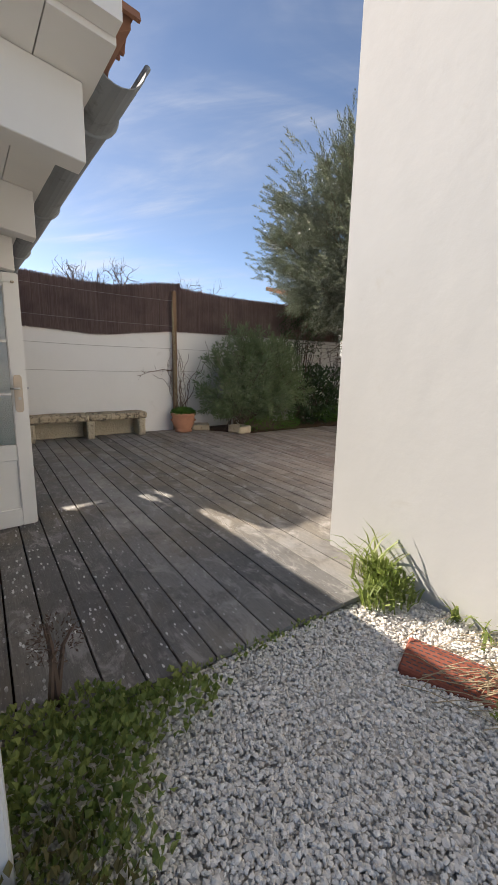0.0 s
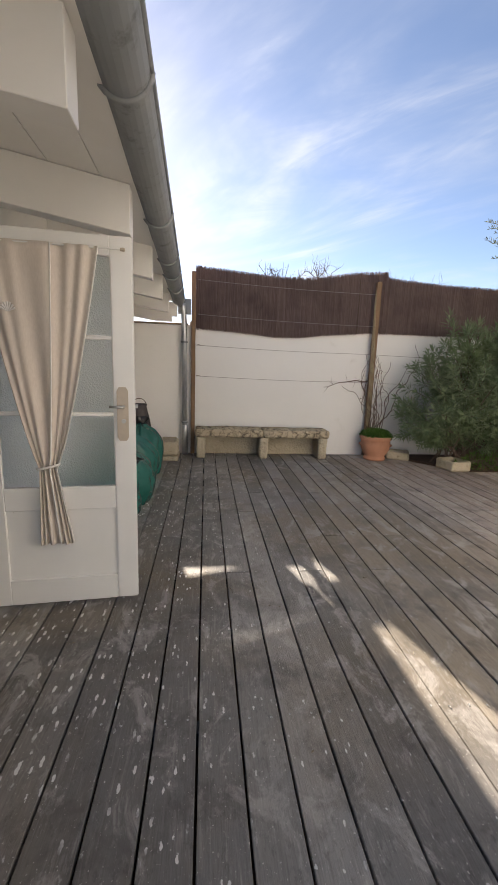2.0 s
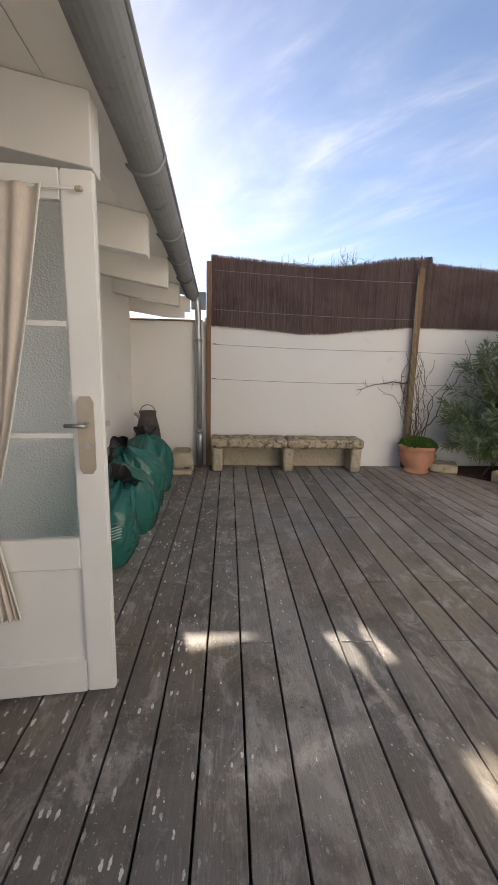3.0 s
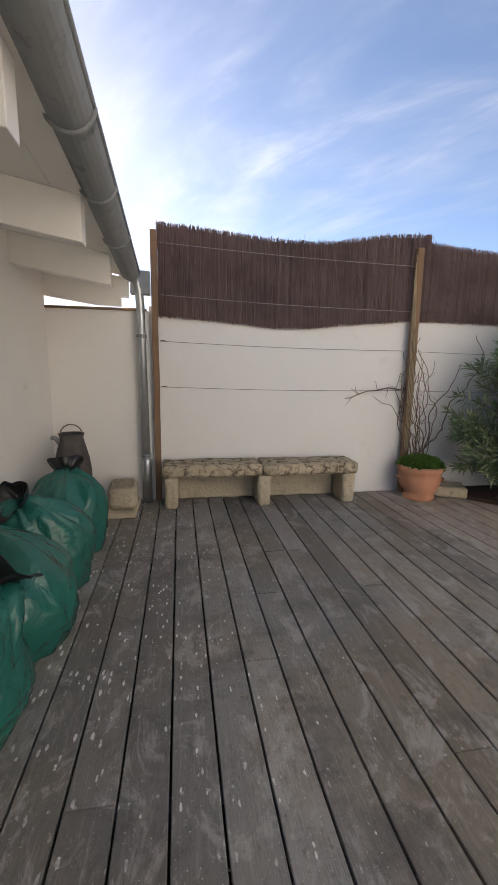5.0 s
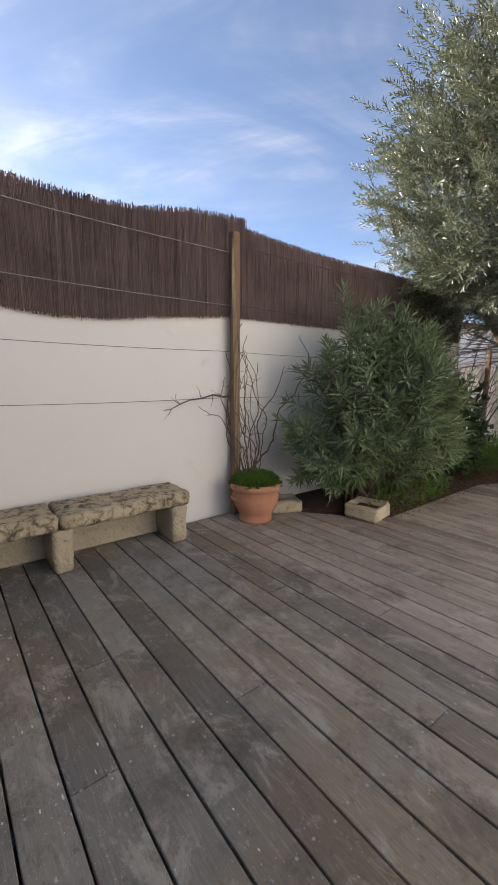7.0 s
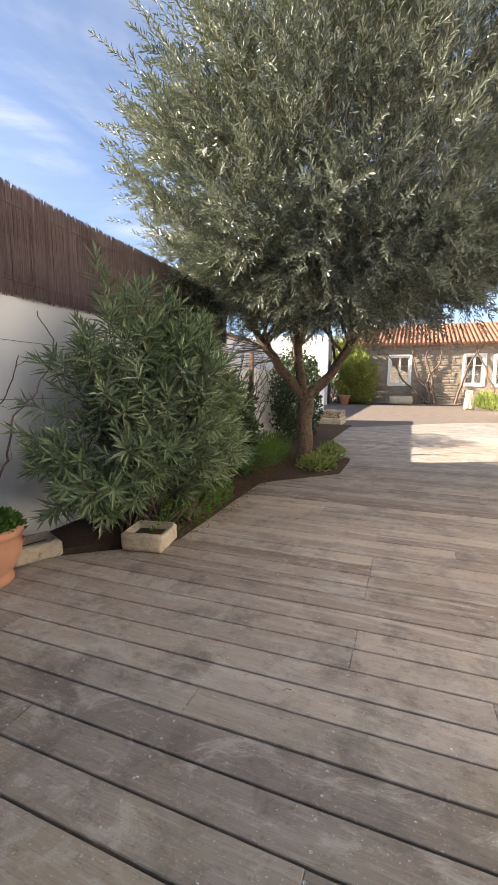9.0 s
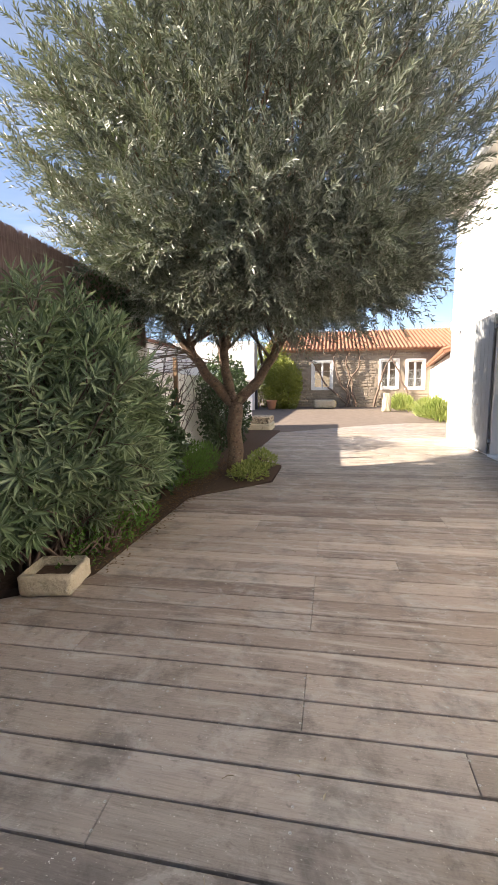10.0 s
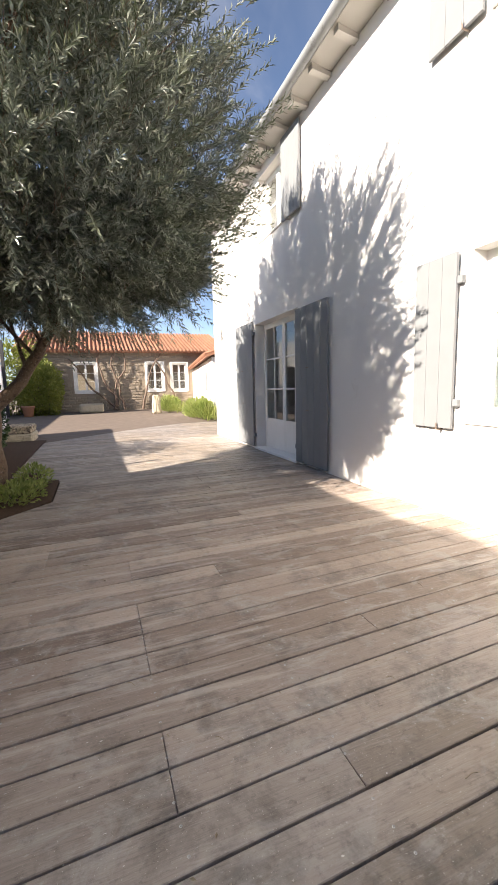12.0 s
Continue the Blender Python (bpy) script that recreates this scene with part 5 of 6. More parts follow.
for w in range(6):
    for k in range(3):
        a = 2 * math.pi * k / 3 + w * 1.05 + rng.uniform(0, 0.4, len(bases))
        out = ref * np.cos(a)[:, None] + oth * np.sin(a)[:, None]
        open_ = 0.30 + 0.20 * (5 - w)
        way = out * open_ + dirs * 0.75 + units(len(bases)) * 0.18 + np.array([0, 0, -0.07 * (5 - w)])
        s.leaves(bases + dirs * (rows * 0.14 * w)[:, None], way, dirs, rng.uniform(0.12, 0.20, len(bases)) * (1 - 0.05 * w), rng.uniform(0.019, 0.028, len(bases)), 0.2)
tagged(s.link("leaves", OLEANDER, oleander), kind="stuff")
tagged(st.link("stems", TWIG, oleander, "brown woody stems"), kind="stuff")


def leafy(name, centre, rad, n, length, width, material, label, category="shrub", stems=None, up=0.3, kind=""):
    t = thing(name, (centre[0], centre[1], max(0.0, centre[2] - rad[2])), label, category, kind=kind)
    s_ = Soup()
    u = units(n)
    lump = np.array([1 + 0.28 * noise.noise(Vector(w) * 2.7 + Vector(centre)) for w in u])
    r_ = lump * (1 - 0.6 * rng.random(n) ** 1.8)
    p = np.array(centre) + u * r_[:, None] * np.array(rad)
    ok = p[:, 2] > 0.0
    p, u = p[ok], u[ok]
    way = u * 0.8 + units(len(p)) * 0.8 + np.array([0, 0, up])
    s_.leaves(p, way, units(len(p)), rng.uniform(0.7, 1.3, len(p)) * length, rng.uniform(0.7, 1.3, len(p)) * width)
    tagged(s_.link("leaves", material, t), kind="stuff")
    s_ = Soup()
    for _ in range(18 if stems is None else stems):
        w = Vector(units(1)[0])
        w.z = abs(w.z)
        q = Vector(centre) + Vector((w.x * rad[0], w.y * rad[1], w.z * rad[2])) * 0.8
        b = Vector((centre[0] + rng.normal(0, rad[0] * 0.15), centre[1] + rng.normal(0, rad[1] * 0.15), 0))
        s_.tube([b, b.lerp(q, 0.5) + Vector((0, 0, 0.1)), q], 0.014, 0.004, 5)
    if s_.n:
        tagged(s_.link("stems", TWIG, t), kind="stuff")
    return t


leafy("dark_shrub", (7.1, 8.15, 0.62), (0.85, 0.42, 0.75), 1500, 0.10, 0.075, DARK_LEAF, "low dark broad-leaved shrub beside the wall", up=0.1)
leafy("ivy_mound", (11.6, 8.25, 0.9), (1.5, 0.45, 1.15), 5200, 0.085, 0.06, DARK_LEAF, "dark ivy mound over the garden wall", up=0.0)
leafy("green_clump", (8.2, 8.0, 0.14), (1.2, 0.38, 0.34), 5200, 0.055, 0.014, HERB, "bright green ground cover under the olive", "plant", stems=0, up=0.9)
leafy("trunk_weeds", (8.35, 7.05, 0.05), (0.48, 0.30, 0.15), 700, 0.065, 0.035, IVY, "low weeds round the olive trunk", "plant", stems=0, up=0.6)
leafy("trunk_weeds", (9.1, 6.98, 0.08), (0.36, 0.24, 0.20), 420, 0.075, 0.035, IVY, "yellow-green weeds at the bed edge", "plant", up=0.7)
leafy("bed_weeds", (5.5, 7.66, 0.10), (0.75, 0.16, 0.24), 1500, 0.045, 0.018, HERB, "small green weeds under the oleander", "plant", up=0.6)
leafy("climber", (6.9, 8.45, 2.15), (0.7, 0.2, 0.65), 1300, 0.05, 0.03, DARK_LEAF, "dark climber spilling over the reed screen", up=0.2)

# bare lower twigs left of the trunk
tw = thing("bare_shrub", (7.9, 8.3, 0), "leafless twiggy shrub by the garden wall", "shrub")
for k in range(26):
    s = Soup()
    p = Vector((7.9 + rng.normal(0, 0.35), 8.35 + rng.normal(0, 0.08), 0))
    pts = wander(p, (rng.normal(0, 0.25), -0.1, 1), 15, 0.13, 0.16, (0, 0, 0.5))
    s.tube(pts, 0.011, 0.003, 4)
    for _ in range(4):
        j = int(rng.uniform(5, 14))
        s.tube(wander(pts[j], (rng.normal(0, 0.8), -0.2, rng.normal(0.2, 0.5)), 6, 0.08, 0.3), 0.005, 0.0015, 3)
    s.link("stem", BARE_TWIG, tw)

# bare winter trees behind the screen


def bare_tree(x, y, z0, h, spread, label, n=42):
    t = thing("bare_tree", (x, y, 0), label, "tree")
    s_ = Soup()
    s_.tube([(x, y, -0.1), (x + 0.1, y, z0 * 0.5), (x, y, z0)], 0.16, 0.10, 8)
    s_.link("trunk", BARE_TWIG, t)
    s_ = Soup()

    def grow_(p, d, ln, r, lev):
        pts = [p]
        for _ in range(4):
            d = (d + Vector(rng.normal(0, 0.20, 3)) + Vector((0, 0, 0.07))).normalized()
            p = p + d * ln / 4
            pts.append(p)
        s_.tube(pts, r, r * 0.55, 4 if lev > 1 else 3)
        if lev:
            for _ in range(5 if lev > 1 else 4):
                j = int(rng.integers(1, 5))
                grow_(pts[j], (d + Vector(rng.normal(0, 0.75, 3))).normalized(), ln * rng.uniform(0.45, 0.75), r * 0.5, lev - 1)
    for k in range(8):
        a = 2 * math.pi * k / 8
        grow_(Vector((x, y, z0)), Vector((math.cos(a) * spread, math.sin(a) * spread, 0.9)).normalized(), h * 0.50, 0.040, 3)
    s_.link("branches", BARE_TWIG, t)


bare_tree(3.4, 14.0, 2.9, 2.0, 2.6, "bare winter tree showing above the reed screen")
bare_tree(7.8, 16.5, 2.6, 2.3, 1.0, "smaller bare tree behind the garden wall")

# ---- far court: terrace, stone house, extension ----
structure("terrace", prism([(14.4, -1.5), (36, -1.5), (36, 14), (14.4, 14)], "z", -0.1, -0.03), PAVING, "worn pinkish stone terrace beyond the decking", "terrace")
SX = 32.0
SW = [(5.80, 7.28, 1.20, 3.22), (1.40, 2.70, 1.22, 3.24), (-0.28, 0.98, 1.18, 3.20)]
STONE_WALL = m_stone("rubble_wall", (0.31, 0.26, 0.20), (0.26, 0.21, 0.16), (0.18, 0.15, 0.12), 0.6, 2.2)
wall_s = structure("wall_stone_house", wall_slab("y", SX, SX + 0.5, -3.0, 10.4, -0.1, 3.86, SW), STONE_WALL, "pale rubble stone wall of a low house", "wall")
srng = random.Random(3)
sb = Soup()
z = -0.08
while z < 3.72:
    hh = srng.uniform(0.13, 0.22)
    y = -0.55
    while y < 10.3:
        ww = srng.uniform(0.22, 0.60)
        if not any(a - 0.12 < y + ww and y < b + 0.12 and c - 0.12 < z + hh and z < d + 0.1 for a, b, c, d in SW):
            o, g = srng.uniform(0.015, 0.06), 0.018
            p, q, r_, t_ = y + g, y + ww - g, z + g, z + hh - g
            j = [srng.uniform(-0.012, 0.012) for _ in range(8)]
            sb.add([(SX + 0.01, p, r_), (SX + 0.01, q, r_), (SX + 0.01, q, t_), (SX + 0.01, p, t_), (SX - o, p + 0.02 + j[0], r_ + 0.02 + j[1]), (SX - o, q - 0.02 + j[2], r_ + 0.02 + j[3]), (SX - o, q - 0.02 + j[4], t_ - 0.02 + j[5]), (SX - o, p + 0.02 + j[6], t_ - 0.02 + j[7])],
                   [(4, 5, 6, 7), (0, 1, 5, 4), (1, 2, 6, 5), (2, 3, 7, 6), (3, 0, 4, 7)])
        y += ww
    z += hh
fs = Mat("field_stone", 0.9, spec=0.2)
fs.color(fs.mix(fs.noise(3, 5), fs.mix(fs.per_island(), (0.19, 0.155, 0.12), (0.38, 0.325, 0.26)), (0.26, 0.215, 0.165))).bump(fs.noise(14, 6, 0.7), 0.6, 0.03)
tagged(sb.link("field_stones", fs.m, wall_s, "coursed pale field stones"), kind="stuff")
for k, (a, b, c, d) in enumerate(SW):
    casement("window_%d" % (5 + k), "y", SX, 0.14, a + 0.10, b - 0.10, c + 0.06, d - 0.08, 1, 3, "white casement in the stone house", sign=-1)
    bm = box(SX - 0.035, a - 0.02, c - 0.04, SX + 0.1, a + 0.10, d)
    box(SX - 0.035, b - 0.10, c - 0.04, SX + 0.1, b + 0.02, d, bm=bm)
    box(SX - 0.035, a + 0.10, d - 0.08, SX + 0.1, b - 0.10, d + 0.02, bm=bm)
    box(SX - 0.05, a + 0.10, c - 0.06, SX + 0.1, b - 0.10, c + 0.06, bm=bm)
    structure("window_surround_%d" % (k + 1), bm, WHITE_PAINT, "white-painted window surround on the stone house", "trim")
structure("roof_stone_house", prism([(SX - 0.35, 3.78), (SX - 0.35, 3.90), (SX + 5, 5.75), (SX + 10, 3.9), (SX + 5, 5.55)], "y", -3.3, 10.7), ROOF_TILE, "faded terracotta roof of the stone house", "roof")
tiles = thing("stone_house_tiles", (SX - 0.3, 4, 3.9), "curved terracotta tiles on the stone house roof", "roof tiles", kind="structure")
s = Soup()
for y in np.arange(-3.2, 10.6, 0.26):
    s.tube([(SX - 0.42, y, 3.90), (SX + 5.0, y, 5.76)], 0.095, 0.095, 6)
tagged(s.link("tile_rows", ROOF_TILE, tiles), kind="stuff")
structure("wall_court_east", box(SX + 9, -4, -0.1, SX + 9.3, 11, 3.8), STONE_WALL, "back wall of the stone house", "wall")
structure("wall_extension", prism([(19.5, 1.37), (31.98, -0.60), (31.98, -4.0), (19.5, -4.0)], "z", -0.1, 2.62), WHITE_WALL, "white low extension wall with a small hatch", "wall")
EW = Vector((31.98 - 19.5, -0.60 - 1.37, 0)).normalized()
EN = Vector((-EW.y, EW.x, 0))
ex = Vector((19.5, 1.37, 0))
s = Soup()
q0, q1 = ex - EW * 0.2 + EN * 0.28, ex + EW * 12.5 + EN * 0.28
s.add([q0 + Vector((0, 0, 2.60)), q1 + Vector((0, 0, 2.60)), q1 - EN * 4.2 + Vector((0, 0, 3.95)), q0 - EN * 4.2 + Vector((0, 0, 3.95)),
       q0 + Vector((0, 0, 2.70)), q1 + Vector((0, 0, 2.70)), q1 - EN * 4.2 + Vector((0, 0, 4.05)), q0 - EN * 4.2 + Vector((0, 0, 4.05))],
      [(0, 1, 2, 3), (7, 6, 5, 4), (0, 4, 5, 1), (1, 5, 6, 2), (2, 6, 7, 3), (3, 7, 4, 0)])
tagged(s.link("roof_extension", ROOF_TILE), "terracotta roof of the low extension", "roof", kind="structure")
s = Soup()
for d in np.arange(-0.1, 12.4, 0.24):
    s.tube([ex + EW * d + EN * 0.33 + Vector((0, 0, 2.72)), ex + EW * d - EN * 4.0 + Vector((0, 0, 4.08))], 0.085, 0.085, 6)
tagged(s.link("extension_tiles", ROOF_TILE), "red curved tiles along the extension eaves", "roof tiles", kind="stuff")
bm = box(-0.4, 0.0, 1.2, 0.4, 0.03, 2.1, 0.006)
hp = ex + EW * 2.6
bmesh.ops.transform(bm, verts=bm.verts, matrix=Matrix(((EW.x, EN.x, 0, hp.x), (EW.y, EN.y, 0, hp.y), (0, 0, 1, 0), (0, 0, 0, 1))))
tagged(part("meter_hatch", bm, GREY_SHUTTER), "grey meter hatch on the white extension", "hatch")
leafy("hedge", (29.2, 9.0, 1.5), (1.1, 1.2, 1.7), 7000, 0.16, 0.10, HEDGE, "tall yellow-green shrub in front of the stone house", up=0.3)
leafy("hedge", (31.0, 10.6, 2.2), (1.0, 2.2, 2.2), 5000, 0.17, 0.11, HEDGE, "leafy green climber at the house end", up=0.3)
leafy("grass_border", (20.6, 1.75, 0.15), (2.4, 0.4, 0.6), 3800, 0.30, 0.03, GRASS, "grassy border along the extension wall", "grass", up=1.4)
leafy("grass_border", (27.5, 1.9, 0.15), (2.6, 0.5, 0.6), 2600, 0.30, 0.035, GRASS, "tall grass clump before the stone house", "grass", up=1.4)
tagged(part("standing_stone", rough_block(26.0, 2.6, -0.03, 26.5, 3.1, 1.0, 0.05, 3, 3.3, taper=0.3), PALE_STONE), "upright rough stone by the grass border", "stone")
stone_trough("stone_basin", 29.6, 6.3, 0.7, 1.4, 0.55, 0, "large old stone basin before the house", 0.12)
fp = thing("terracotta_pot", (28.3, 9.6, -0.03), "plain terracotta pot beside the hedge", "pot")
part("body", lathe([(0.22, 0), (0.32, 0.5), (0.36, 0.52), (0.36, 0.6), (0.28, 0.6), (0.26, 0.5)], (28.3, 9.6, -0.03), 20), TERRACOTTA, fp, smooth=True)
part("soil", lathe([(0.27, 0.0), (0.27, 0.02)], (28.3, 9.6, 0.5), 16), SOIL, fp)
# bare climber on the stone wall
cl = thing("wall_climber", (31.8, 4.5, 0), "bare wisteria trained over the stone wall", "climber")
for k, (y0, yd) in enumerate(((4.9, -0.4), (4.6, 0.5), (4.2, -0.9), (4.7, 0.9), (3.0, -0.4), (1.0, 0.3))):
    s = Soup()
    pts = [Vector((31.85, y0, 0))]
    d = Vector((0, yd * 0.4, 1)).normalized()
    for j in range(14):
        d = (d + Vector((0, rng.normal(0, 0.28), 0.06 + 0.1 * rng.normal()))).normalized()
        pts.append(pts[-1] + d * 0.32)
    pts = [Vector((31.82, p.y, min(p.z, 3.9))) for p in pts]
    s.tube(pts, 0.09, 0.03, 6)
    s.link("stem", TWIG, cl)
# low stone wall block, white gateway and the neighbour's roofs behind the tree
lw = thing("low_stone_wall", (15.6, 8.1, 0), "low mossy stone block wall at the bed end", "wall")
part("course", rough_block(15.2, 7.75, -0.05, 16.4, 8.45, 0.20, 0.02, 4, 1.1), PALE_STONE, lw)
part("course", rough_block(15.25, 7.78, 0.20, 16.35, 8.42, 0.42, 0.025, 4, 6.1), BENCH_TOP, lw)
structure("wall_gateway", wall_slab("y", 27.5, 27.8, 10.6, 16, -0.1, 4.2, [(11.2, 12.3, -0.1, 2.6)]), WHITE_WALL, "white wall with a dark doorway beyond the hedge", "wall")
# near-black panel that stands in for the shade inside the doorway
structure("gateway_dark", box(28.6, 10.6, -0.1, 28.8, 16, 4.2), DARK, "dark panel standing in for shade behind the doorway", "wall")
nb = thing("neighbour_house", (22, 19, 0), "neighbour house with a terracotta roof behind the wall", "house")
part("wall", box(16, 16, -0.1, 30, 22, 4.0), WHITE_WALL, nb)
part("roof", prism([(15.7, 3.9), (22.5, 5.8), (22.5, 6.0), (15.7, 4.1)], "x", 15.7, 30.3), ROOF_TILE, nb)

# ---- bed soil ----
bm = prism([(3.85, 8.68), (4.35, 8.2), (4.85, 7.52), (7.10, 7.56), (8.05, 6.66), (9.3, 6.66), (9.9, 7.42), (15.2, 7.42), (15.2, 8.68)], "z", -0.10, 0.006)
structure("planting_bed", bm, SOIL, "dark planting bed strewn with dead leaves", "soil")
s = Soup()
n = 2600
p = np.stack([rng.uniform(4.9, 9.8, n), 7.68 + rng.normal(0, 0.13, n), np.full(n, 0.012)], 1)
s.leaves(p, units(n) * np.array([1, 1, 0.15]), np.tile([0, 0, 1.0], (n, 1)), rng.uniform(0.02, 0.05, n), rng.uniform(0.008, 0.018, n))
tagged(s.link("leaf_litter", m_leaf("dead_leaf", (0.11, 0.055, 0.03), (0.20, 0.12, 0.06), 0.8, 0.1)), "brown dead leaves along the bed edge", "leaf litter", kind="stuff")

# dead leaves and twigs dropped on the boards
s = Soup()
n = 150
p = np.stack([rng.uniform(0.3, 7.5, n), rng.uniform(3.2, 7.3, n), np.full(n, 0.006)], 1)
s.leaves(p, units(n) * np.array([1, 1, 0.12]), np.tile([0, 0, 1.0], (n, 1)), rng.uniform(0.012, 0.035, n), rng.uniform(0.004, 0.010, n))
for _ in range(26):
    q = Vector((rng.uniform(0.8, 6), rng.uniform(4, 7.2), 0.007))
    d = Vector((rng.normal(), rng.normal(), 0)).normalized() * rng.uniform(0.03, 0.07)
    s.tube([q, q + d * 0.5 + Vector((0.004, 0, 0.004)), q + d], 0.002, 0.001, 4)
tagged(s.link("deck_debris", m_leaf("pale_dead_leaf", (0.16, 0.11, 0.07), (0.42, 0.36, 0.27), 0.8, 0.1)), "small dead leaves and twigs on the decking", "leaf litter", kind="stuff")

# ---- gravel corner ----
bm = prism([(-6, -8), (GABLE_X + 0.1, -8), (GABLE_X + 0.1, DECK_S + 0.1), (-6, DECK_S + 0.1)], "z", -0.115, -0.055)
structure("gravel_bed", bm, m_plain("gravel_fines", (0.60, 0.555, 0.485), 0.95, var=0.4, scale=60, bumps=0.8), "grey bed under limestone gravel", "gravel")
ico = bmesh.new()
bmesh.ops.create_icosphere(ico, subdivisions=1, radius=1)
iv = np.array([v.co for v in ico.verts])
ifc = np.array([[v.index for v in f.verts] for f in ico.faces])
ico.free()
NG = 36000
gx, gy = rng.uniform(0.15, GABLE_X - 0.01, NG), rng.uniform(0.75, DECK_S - 0.005, NG)
rad_ = rng.uniform(0.0058, 0.0112, NG) * (1 + 0.5 * (rng.random(NG) < 0.08))
shape = iv[None] * (1 + 0.30 * rng.normal(0, 1, (NG, len(iv), 1)).clip(-1.2, 1.2)) * rng.uniform(0.65, 1.2, (NG, 1, 3)) * rad_[:, None, None]
th = rng.uniform(0, 6.28, NG)
cs, sn = np.cos(th)[:, None], np.sin(th)[:, None]
gz = -0.052 + 0.022 * rng.random(NG) + 0.012 * np.sin(gx * 3) * np.cos(gy * 4)
V = np.stack([shape[..., 0] * cs - shape[..., 1] * sn + gx[:, None], shape[..., 0] * sn + shape[..., 1] * cs + gy[:, None], shape[..., 2] * 0.75 + gz[:, None]], -1).reshape(-1, 3)
F = (ifc[None] + (np.arange(NG) * len(iv))[:, None, None]).reshape(-1, 3)
me = bpy.data.meshes.new("gravel")
me.from_pydata(V.tolist(), [], F.tolist())
tagged(link_mesh("gravel", me, GRAVEL), "loose pale grey limestone gravel", "gravel", kind="stuff")


def grass_tuft(x, y, n, h, spread, label, lean=(0, 0), mat=GRASS):
    t = Soup()
    for _ in range(n):
        a = rng.uniform(0, 6.28)
        b = Vector((x + rng.normal(0, spread * 0.35), y + rng.normal(0, spread * 0.35), -0.05))
        d = Vector((math.cos(a) * rng.uniform(0, 0.7) + lean[0], math.sin(a) * rng.uniform(0, 0.7) + lean[1], 1)).normalized()
        ln = h * rng.uniform(0.45, 1.05)
        w = rng.uniform(0.004, 0.009)
        sd = d.cross(Vector((math.cos(a), math.sin(a), 0.1))).normalized() * w
        p1 = b + d * ln * 0.5
        d2 = (d + Vector((math.cos(a), math.sin(a), 0)) * 0.45 + Vector((0, 0, -0.25))).normalized()
        p2 = p1 + d2 * ln * 0.35
        p3 = p2 + (d2 + Vector((0, 0, -0.5))).normalized() * ln * 0.25
        t.add([b - sd, b + sd, p1 + sd, p1 - sd, p2 + sd * 0.7, p2 - sd * 0.7, p3], [(0, 1, 2, 3), (3, 2, 4, 5), (5, 4, 6)])
    return tagged(t.link("grass_tuft", mat), label, "grass")


grass_tuft(2.40, 2.26, 90, 0.46, 0.16, "tall yellow-green grass tuft at the wall foot")
grass_tuft(2.22, 2.10, 80, 0.22, 0.16, "yellow-green grass tuft at the deck corner")
grass_tuft(2.38, 2.02, 40, 0.20, 0.14, "dry grass tuft in the gravel")
grass_tuft(2.47, 1.72, 16, 0.20, 0.06, "thin grass tuft against the gable wall")
grass_tuft(2.45, 1.42, 50, 0.16, 0.20, "grassy weeds beside a brick")
grass_tuft(2.15, 1.22, 60, 0.14, 0.26, "dry grass round a sunken brick", mat=DRY_STEM)
leafy("wall_weed", (2.36, 2.12, 0.02), (0.15, 0.15, 0.14), 700, 0.035, 0.02, GRASS, "small weeds at the wall foot", "weed", stems=0, up=0.6)
leafy("gravel_weed", (1.98, 1.18, -0.03), (0.12, 0.10, 0.07), 500, 0.02, 0.012, IVY, "small green weed in the gravel", "weed", stems=0, up=0.6)
leafy("edge_weed", (1.30, 2.12, -0.04), (0.75, 0.06, 0.06), 900, 0.028, 0.02, IVY, "weeds along the deck edge", "weed", stems=0, up=0.5)
leafy("ivy", (0.36, 1.94, -0.02), (0.40, 0.36, 0.12), 4400, 0.032, 0.032, IVY, "green ivy spilling over the deck edge", "ivy", stems=0, up=0.7)
leafy("ivy", (0.78, 2.02, -0.03), (0.30, 0.16, 0.09), 900, 0.036, 0.036, IVY, "ivy runner creeping along the deck edge", "ivy", stems=0, up=0.7)
leafy("ivy", (0.42, 1.56, -0.03), (0.22, 0.24, 0.09), 1100, 0.034, 0.024, IVY, "fresh green weeds beside the gravel", "weed", stems=0, up=0.7)
leafy("dry_weed", (0.22, 1.42, -0.02), (0.30, 0.36, 0.15), 1700, 0.04, 0.02, m_leaf("dry_weed_leaf", (0.12, 0.10, 0.035), (0.22, 0.18, 0.07), 0.7, 0.2), "half-dry weeds beside the gravel", "weed", stems=0, up=0.7)
leafy("seed_head", (0.42, 2.28, 0.30), (0.10, 0.10, 0.10), 260, 0.02, 0.008, TWIG, "dry brown flower head above the ivy", "weed", stems=6)
s = Soup()
for k in range(60):
    a = rng.uniform(0, 6.28)
    p = Vector((2.05 + rng.normal(0, 0.16), 1.42 + rng.normal(0, 0.14), -0.02 + rng.uniform(0, 0.03)))
    d = Vector((0.75 + rng.normal(0, 0.3), -0.6 + rng.normal(0, 0.3), rng.normal(0.05, 0.06)))
    s.tube([p, p + d * 0.10 + Vector((0, 0, 0.02)), p + d * rng.uniform(0.2, 0.34) + Vector((0, 0, -0.01))], 0.0025, 0.0012, 4)
tagged(s.link("dry_straw", DRY_STEM), "dry straw stems lying over a brick", "straw", kind="stuff")
brick = thing("perforated_brick", (2.12, 1.50, -0.05), "red perforated brick sunk in the gravel", "brick")
bm = box(-0.23, -0.13, -0.04, 0.23, 0.13, 0.012, 0.01)
mt = pose(2.06, 1.50, -0.024, 2, 2, -66)
bmesh.ops.transform(bm, verts=bm.verts, matrix=mt)
part("block", bm, RED_BRICK, brick)
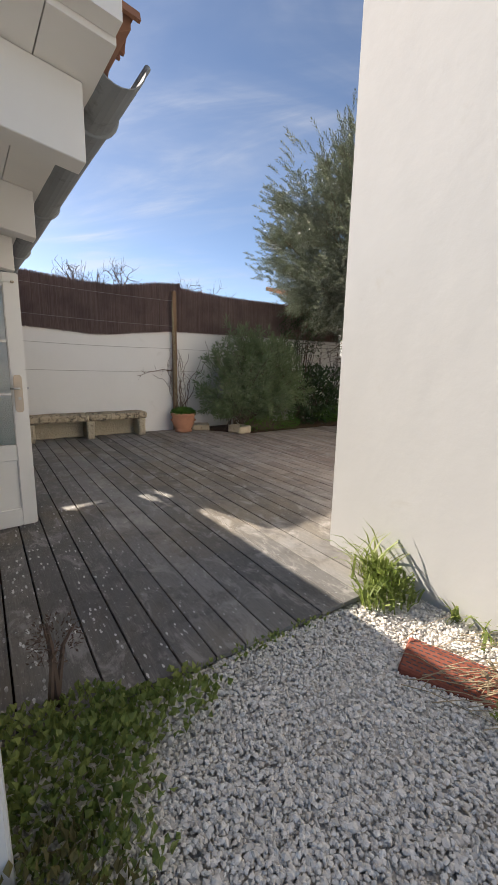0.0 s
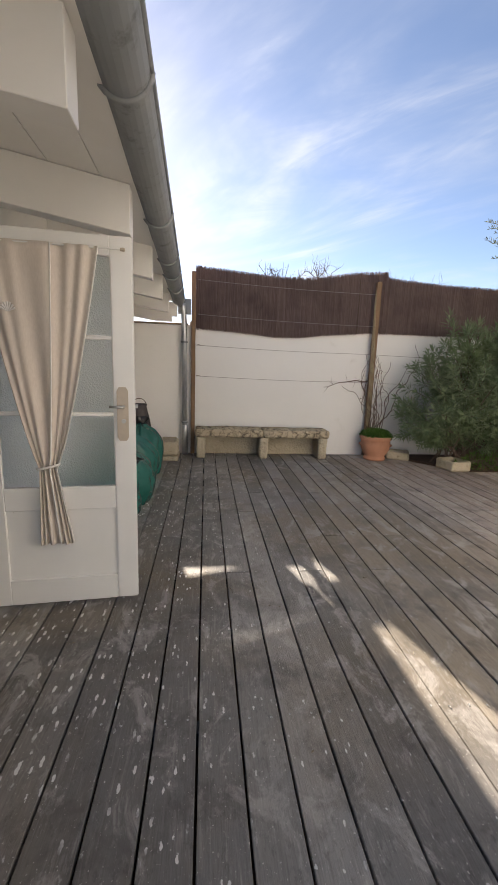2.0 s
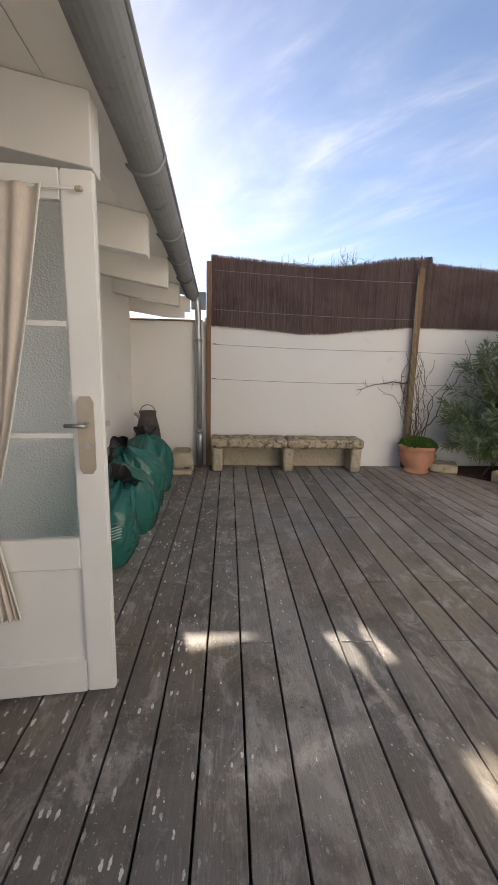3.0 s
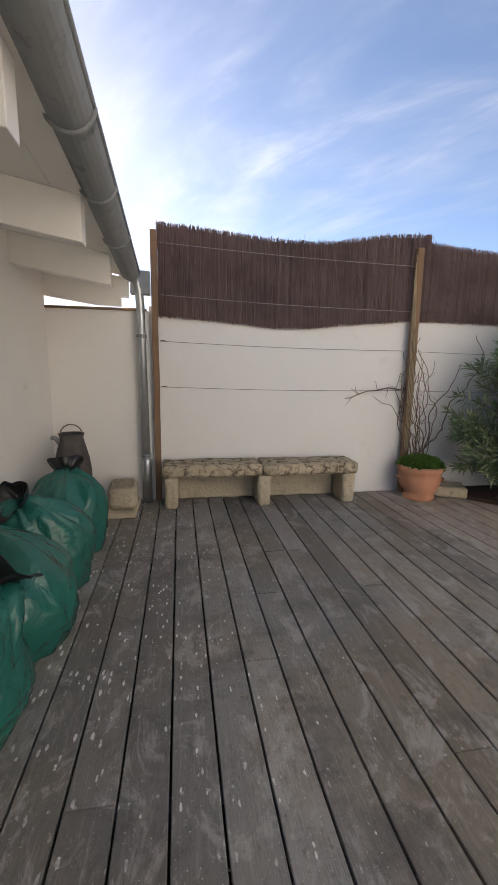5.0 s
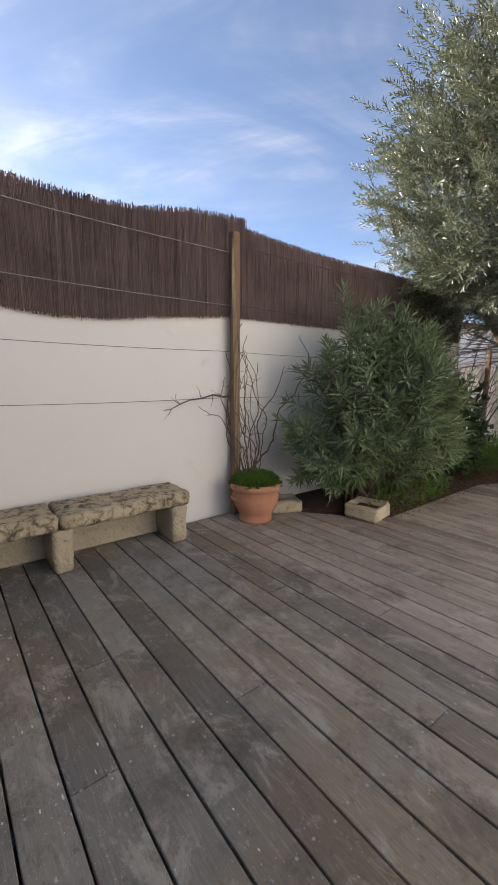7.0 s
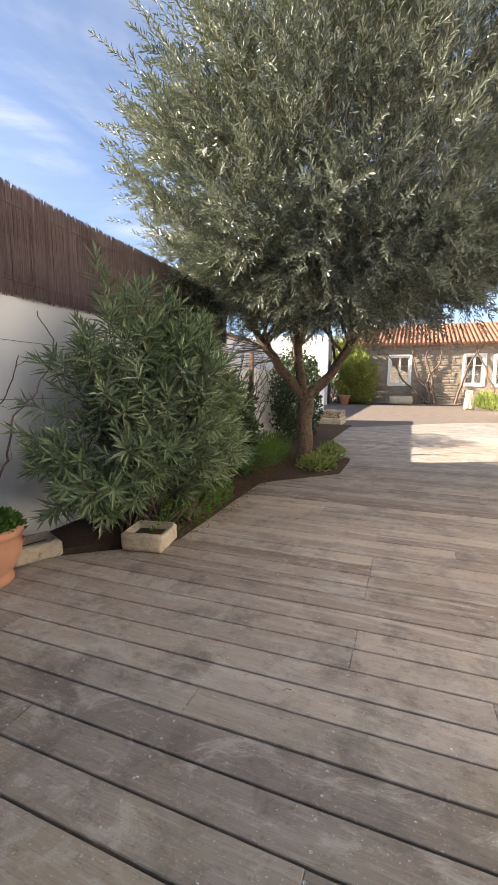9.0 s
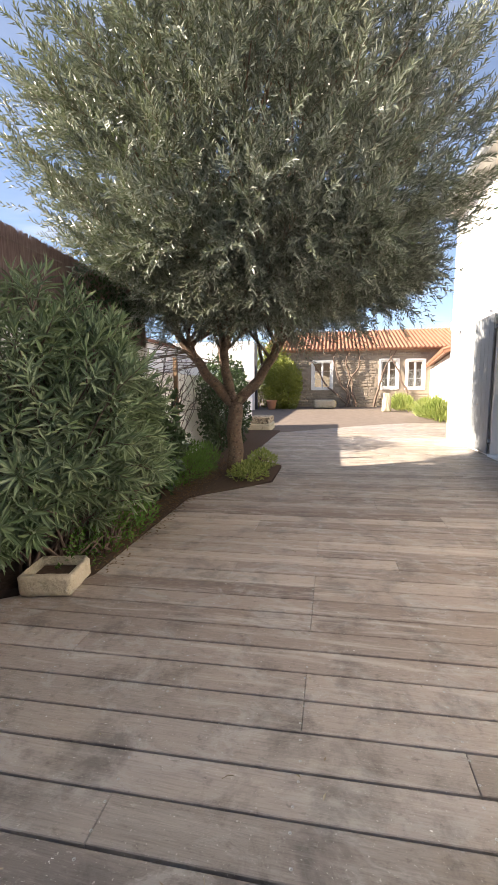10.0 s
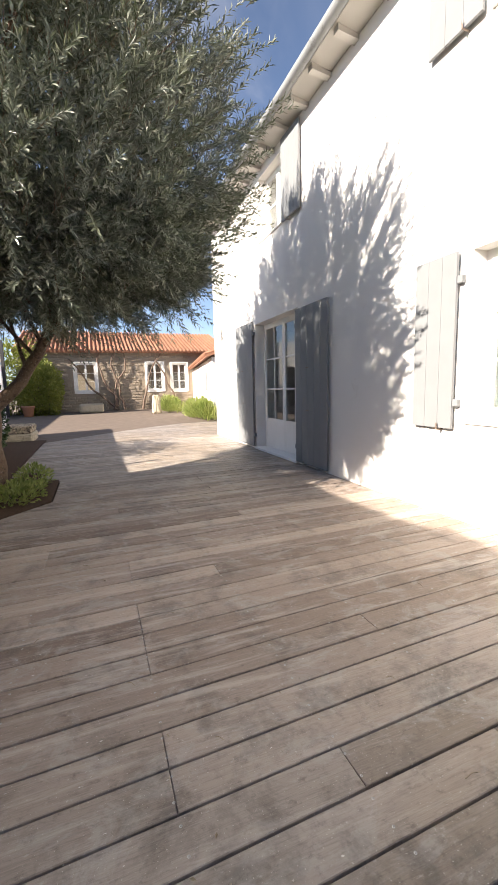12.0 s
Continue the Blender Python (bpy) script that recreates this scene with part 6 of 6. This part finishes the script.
# thin dark plates on the solid face, in place of the shade inside holes
for r_ in range(8):
    for c in range(13):
        x_, y_ = -0.21 + c * 0.034 + (0.017 if r_ % 2 else 0), -0.105 + r_ * 0.03
        if x_ < 0.215:
            bm = box(x_ - 0.011, y_ - 0.0035, 0.0125, x_ + 0.011, y_ + 0.0035, 0.0135)
            bmesh.ops.transform(bm, verts=bm.verts, matrix=mt)
            part("slot", bm, DARK, brick)

# ---- decking ----
deck = thing("deck", (3.0, 5.0, -0.03), "weathered grey-brown timber decking with dark gaps", "decking", kind="structure")


def bed_edge(x):
    return curve(x, [(0, 8.61), (3.83, 8.61), (3.86, 8.60), (4.35, 8.16), (4.85, 7.50), (7.10, 7.54), (8.05, 6.64), (9.3, 6.64), (9.9, 7.40), (14.6, 7.40), (17.2, 4.6), (18.5, 2.6)])


def near_edge(x):
    return DECK_S if x < GABLE_X + 0.09 else (FACADE_Y + 0.004 if x < HOUSE_END else 1.3)


lines = [0.95 + 0.172 * k for k in range(-7, 8)]
while lines[-1] < 3.40:
    lines.append(lines[-1] + 0.18)
shift = 3.43 - lines[-1]
lines = [x + (shift * max(0, (x - 2.1) / 1.3) if x > 2.1 else 0) + float(np.interp(x, [1.5, 1.9, 2.7, 3.4], [0.0, 0.02, 0.02, 0.0])) for x in lines]
while lines[-1] < 18.2:
    lines.append(lines[-1] + 0.172)
GAP = 0.0047
joist = [2.28 + 0.605 * k for k in range(11)]
brng = random.Random(5)
boards = []
for x0, x1 in zip(lines, lines[1:]):
    a, b = near_edge((x0 + x1) / 2), min(bed_edge(x0 + 0.006), bed_edge(x1 - 0.006))
    ends = (bed_edge(x0 + 0.006), bed_edge(x1 - 0.006))
    if b - a < 0.3:
        continue
    cuts = [a]
    y = a
    while True:
        y = joist[min(10, max(0, int((y - 2.28) / 0.605) + brng.choice((4, 5, 6, 7, 8))))]
        if y > b - 0.8 or y <= cuts[-1] + 0.5:
            break
        cuts.append(y)
    cuts.append(b)
    for p, q in zip(cuts, cuts[1:]):
        boards.append((x0, x1, p, q, ends if q == b else (q, q)))


def skew(x, y):
    """The boards lie a little askew towards the far end."""
    return x + float(np.interp(x, [2.7, 3.7], [0.0, -0.045])) * (y - 5.5)


for x0, x1, p, q, (qa, qb) in boards:
    c = Vector((skew((x0 + x1) / 2, (p + q) / 2), (p + q) / 2, brng.uniform(-0.0015, 0.0015)))
    g, ch, p, qa, qb = GAP, 0.003, p + 0.001, qa - 0.001, qb - 0.001
    tilt = brng.uniform(-0.0012, 0.0012)

    def ring(inset, z):
        return [(skew(x, y) + dx * inset - c.x, y + dy * inset - c.y, z + dx * tilt) for x, y, dx, dy in ((x0 + g, p, 1, 1), (x1 - g, p, -1, 1), (x1 - g, qb, -1, -1), (x0 + g, qa, 1, -1))]
    v = ring(0, -0.027) + ring(0, -ch) + ring(ch, 0.0)
    f = [(i, (i + 1) % 4, 4 + (i + 1) % 4, 4 + i) for i in range(4)] + [(4 + i, 4 + (i + 1) % 4, 8 + (i + 1) % 4, 8 + i) for i in range(4)] + [(8, 9, 10, 11), (3, 2, 1, 0)]
    me = bpy.data.meshes.new("plank")
    me.from_pydata(v, [], f)
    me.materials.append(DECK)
    ob = new("plank", me)
    ob.parent = deck
    ob.location = c - ORIGIN[deck.name]
bm = bmesh.new()
for y in joist:
    box(-0.2, y - 0.03, -0.10, 18, y + 0.03, -0.031, bm=bm)
tagged(part("joists", bm, DARK, deck), "dark joists under the boards")
# unseen dark sheet, added so the gaps between boards look deep in shade
structure("deck_underlay", prism([(-0.2, DECK_S + 0.02), (GABLE_X - 0.01, DECK_S + 0.02), (GABLE_X - 0.01, FACADE_Y + 0.01), (17.0, FACADE_Y + 0.01), (14.4, 7.38), (9.9, 7.38), (-0.2, 6.6)], "z", -0.118, -0.106), SOIL, "dark sheet added under the decking to shade the gaps", "soil")
# screws, two at each joist
s = Soup()
for x0, x1 in zip(lines, lines[1:]):
    if x0 > 6.5:
        break
    for y in joist:
        if near_edge((x0 + x1) / 2) < y - 0.03 and y < bed_edge(x1) - 0.05:
            for x in (skew(x0, y) + 0.040, skew(x1, y) - 0.040):
                yy = y + brng.uniform(-0.008, 0.008)
                ring = [(x + 0.0056 * math.cos(a), yy + 0.0056 * math.sin(a), 0.0036) for a in np.linspace(0, 2 * math.pi, 9)[:-1]]
                hole = [(x + 0.0018 * math.cos(a), yy + 0.0018 * math.sin(a), 0.0022) for a in np.linspace(0, 2 * math.pi, 9)[:-1]]
                s.add(ring + hole, [(i, (i + 1) % 8, 8 + (i + 1) % 8, 8 + i) for i in range(8)])
tagged(s.link("screw_heads", STEEL, deck), "bright steel screw heads", kind="stuff")
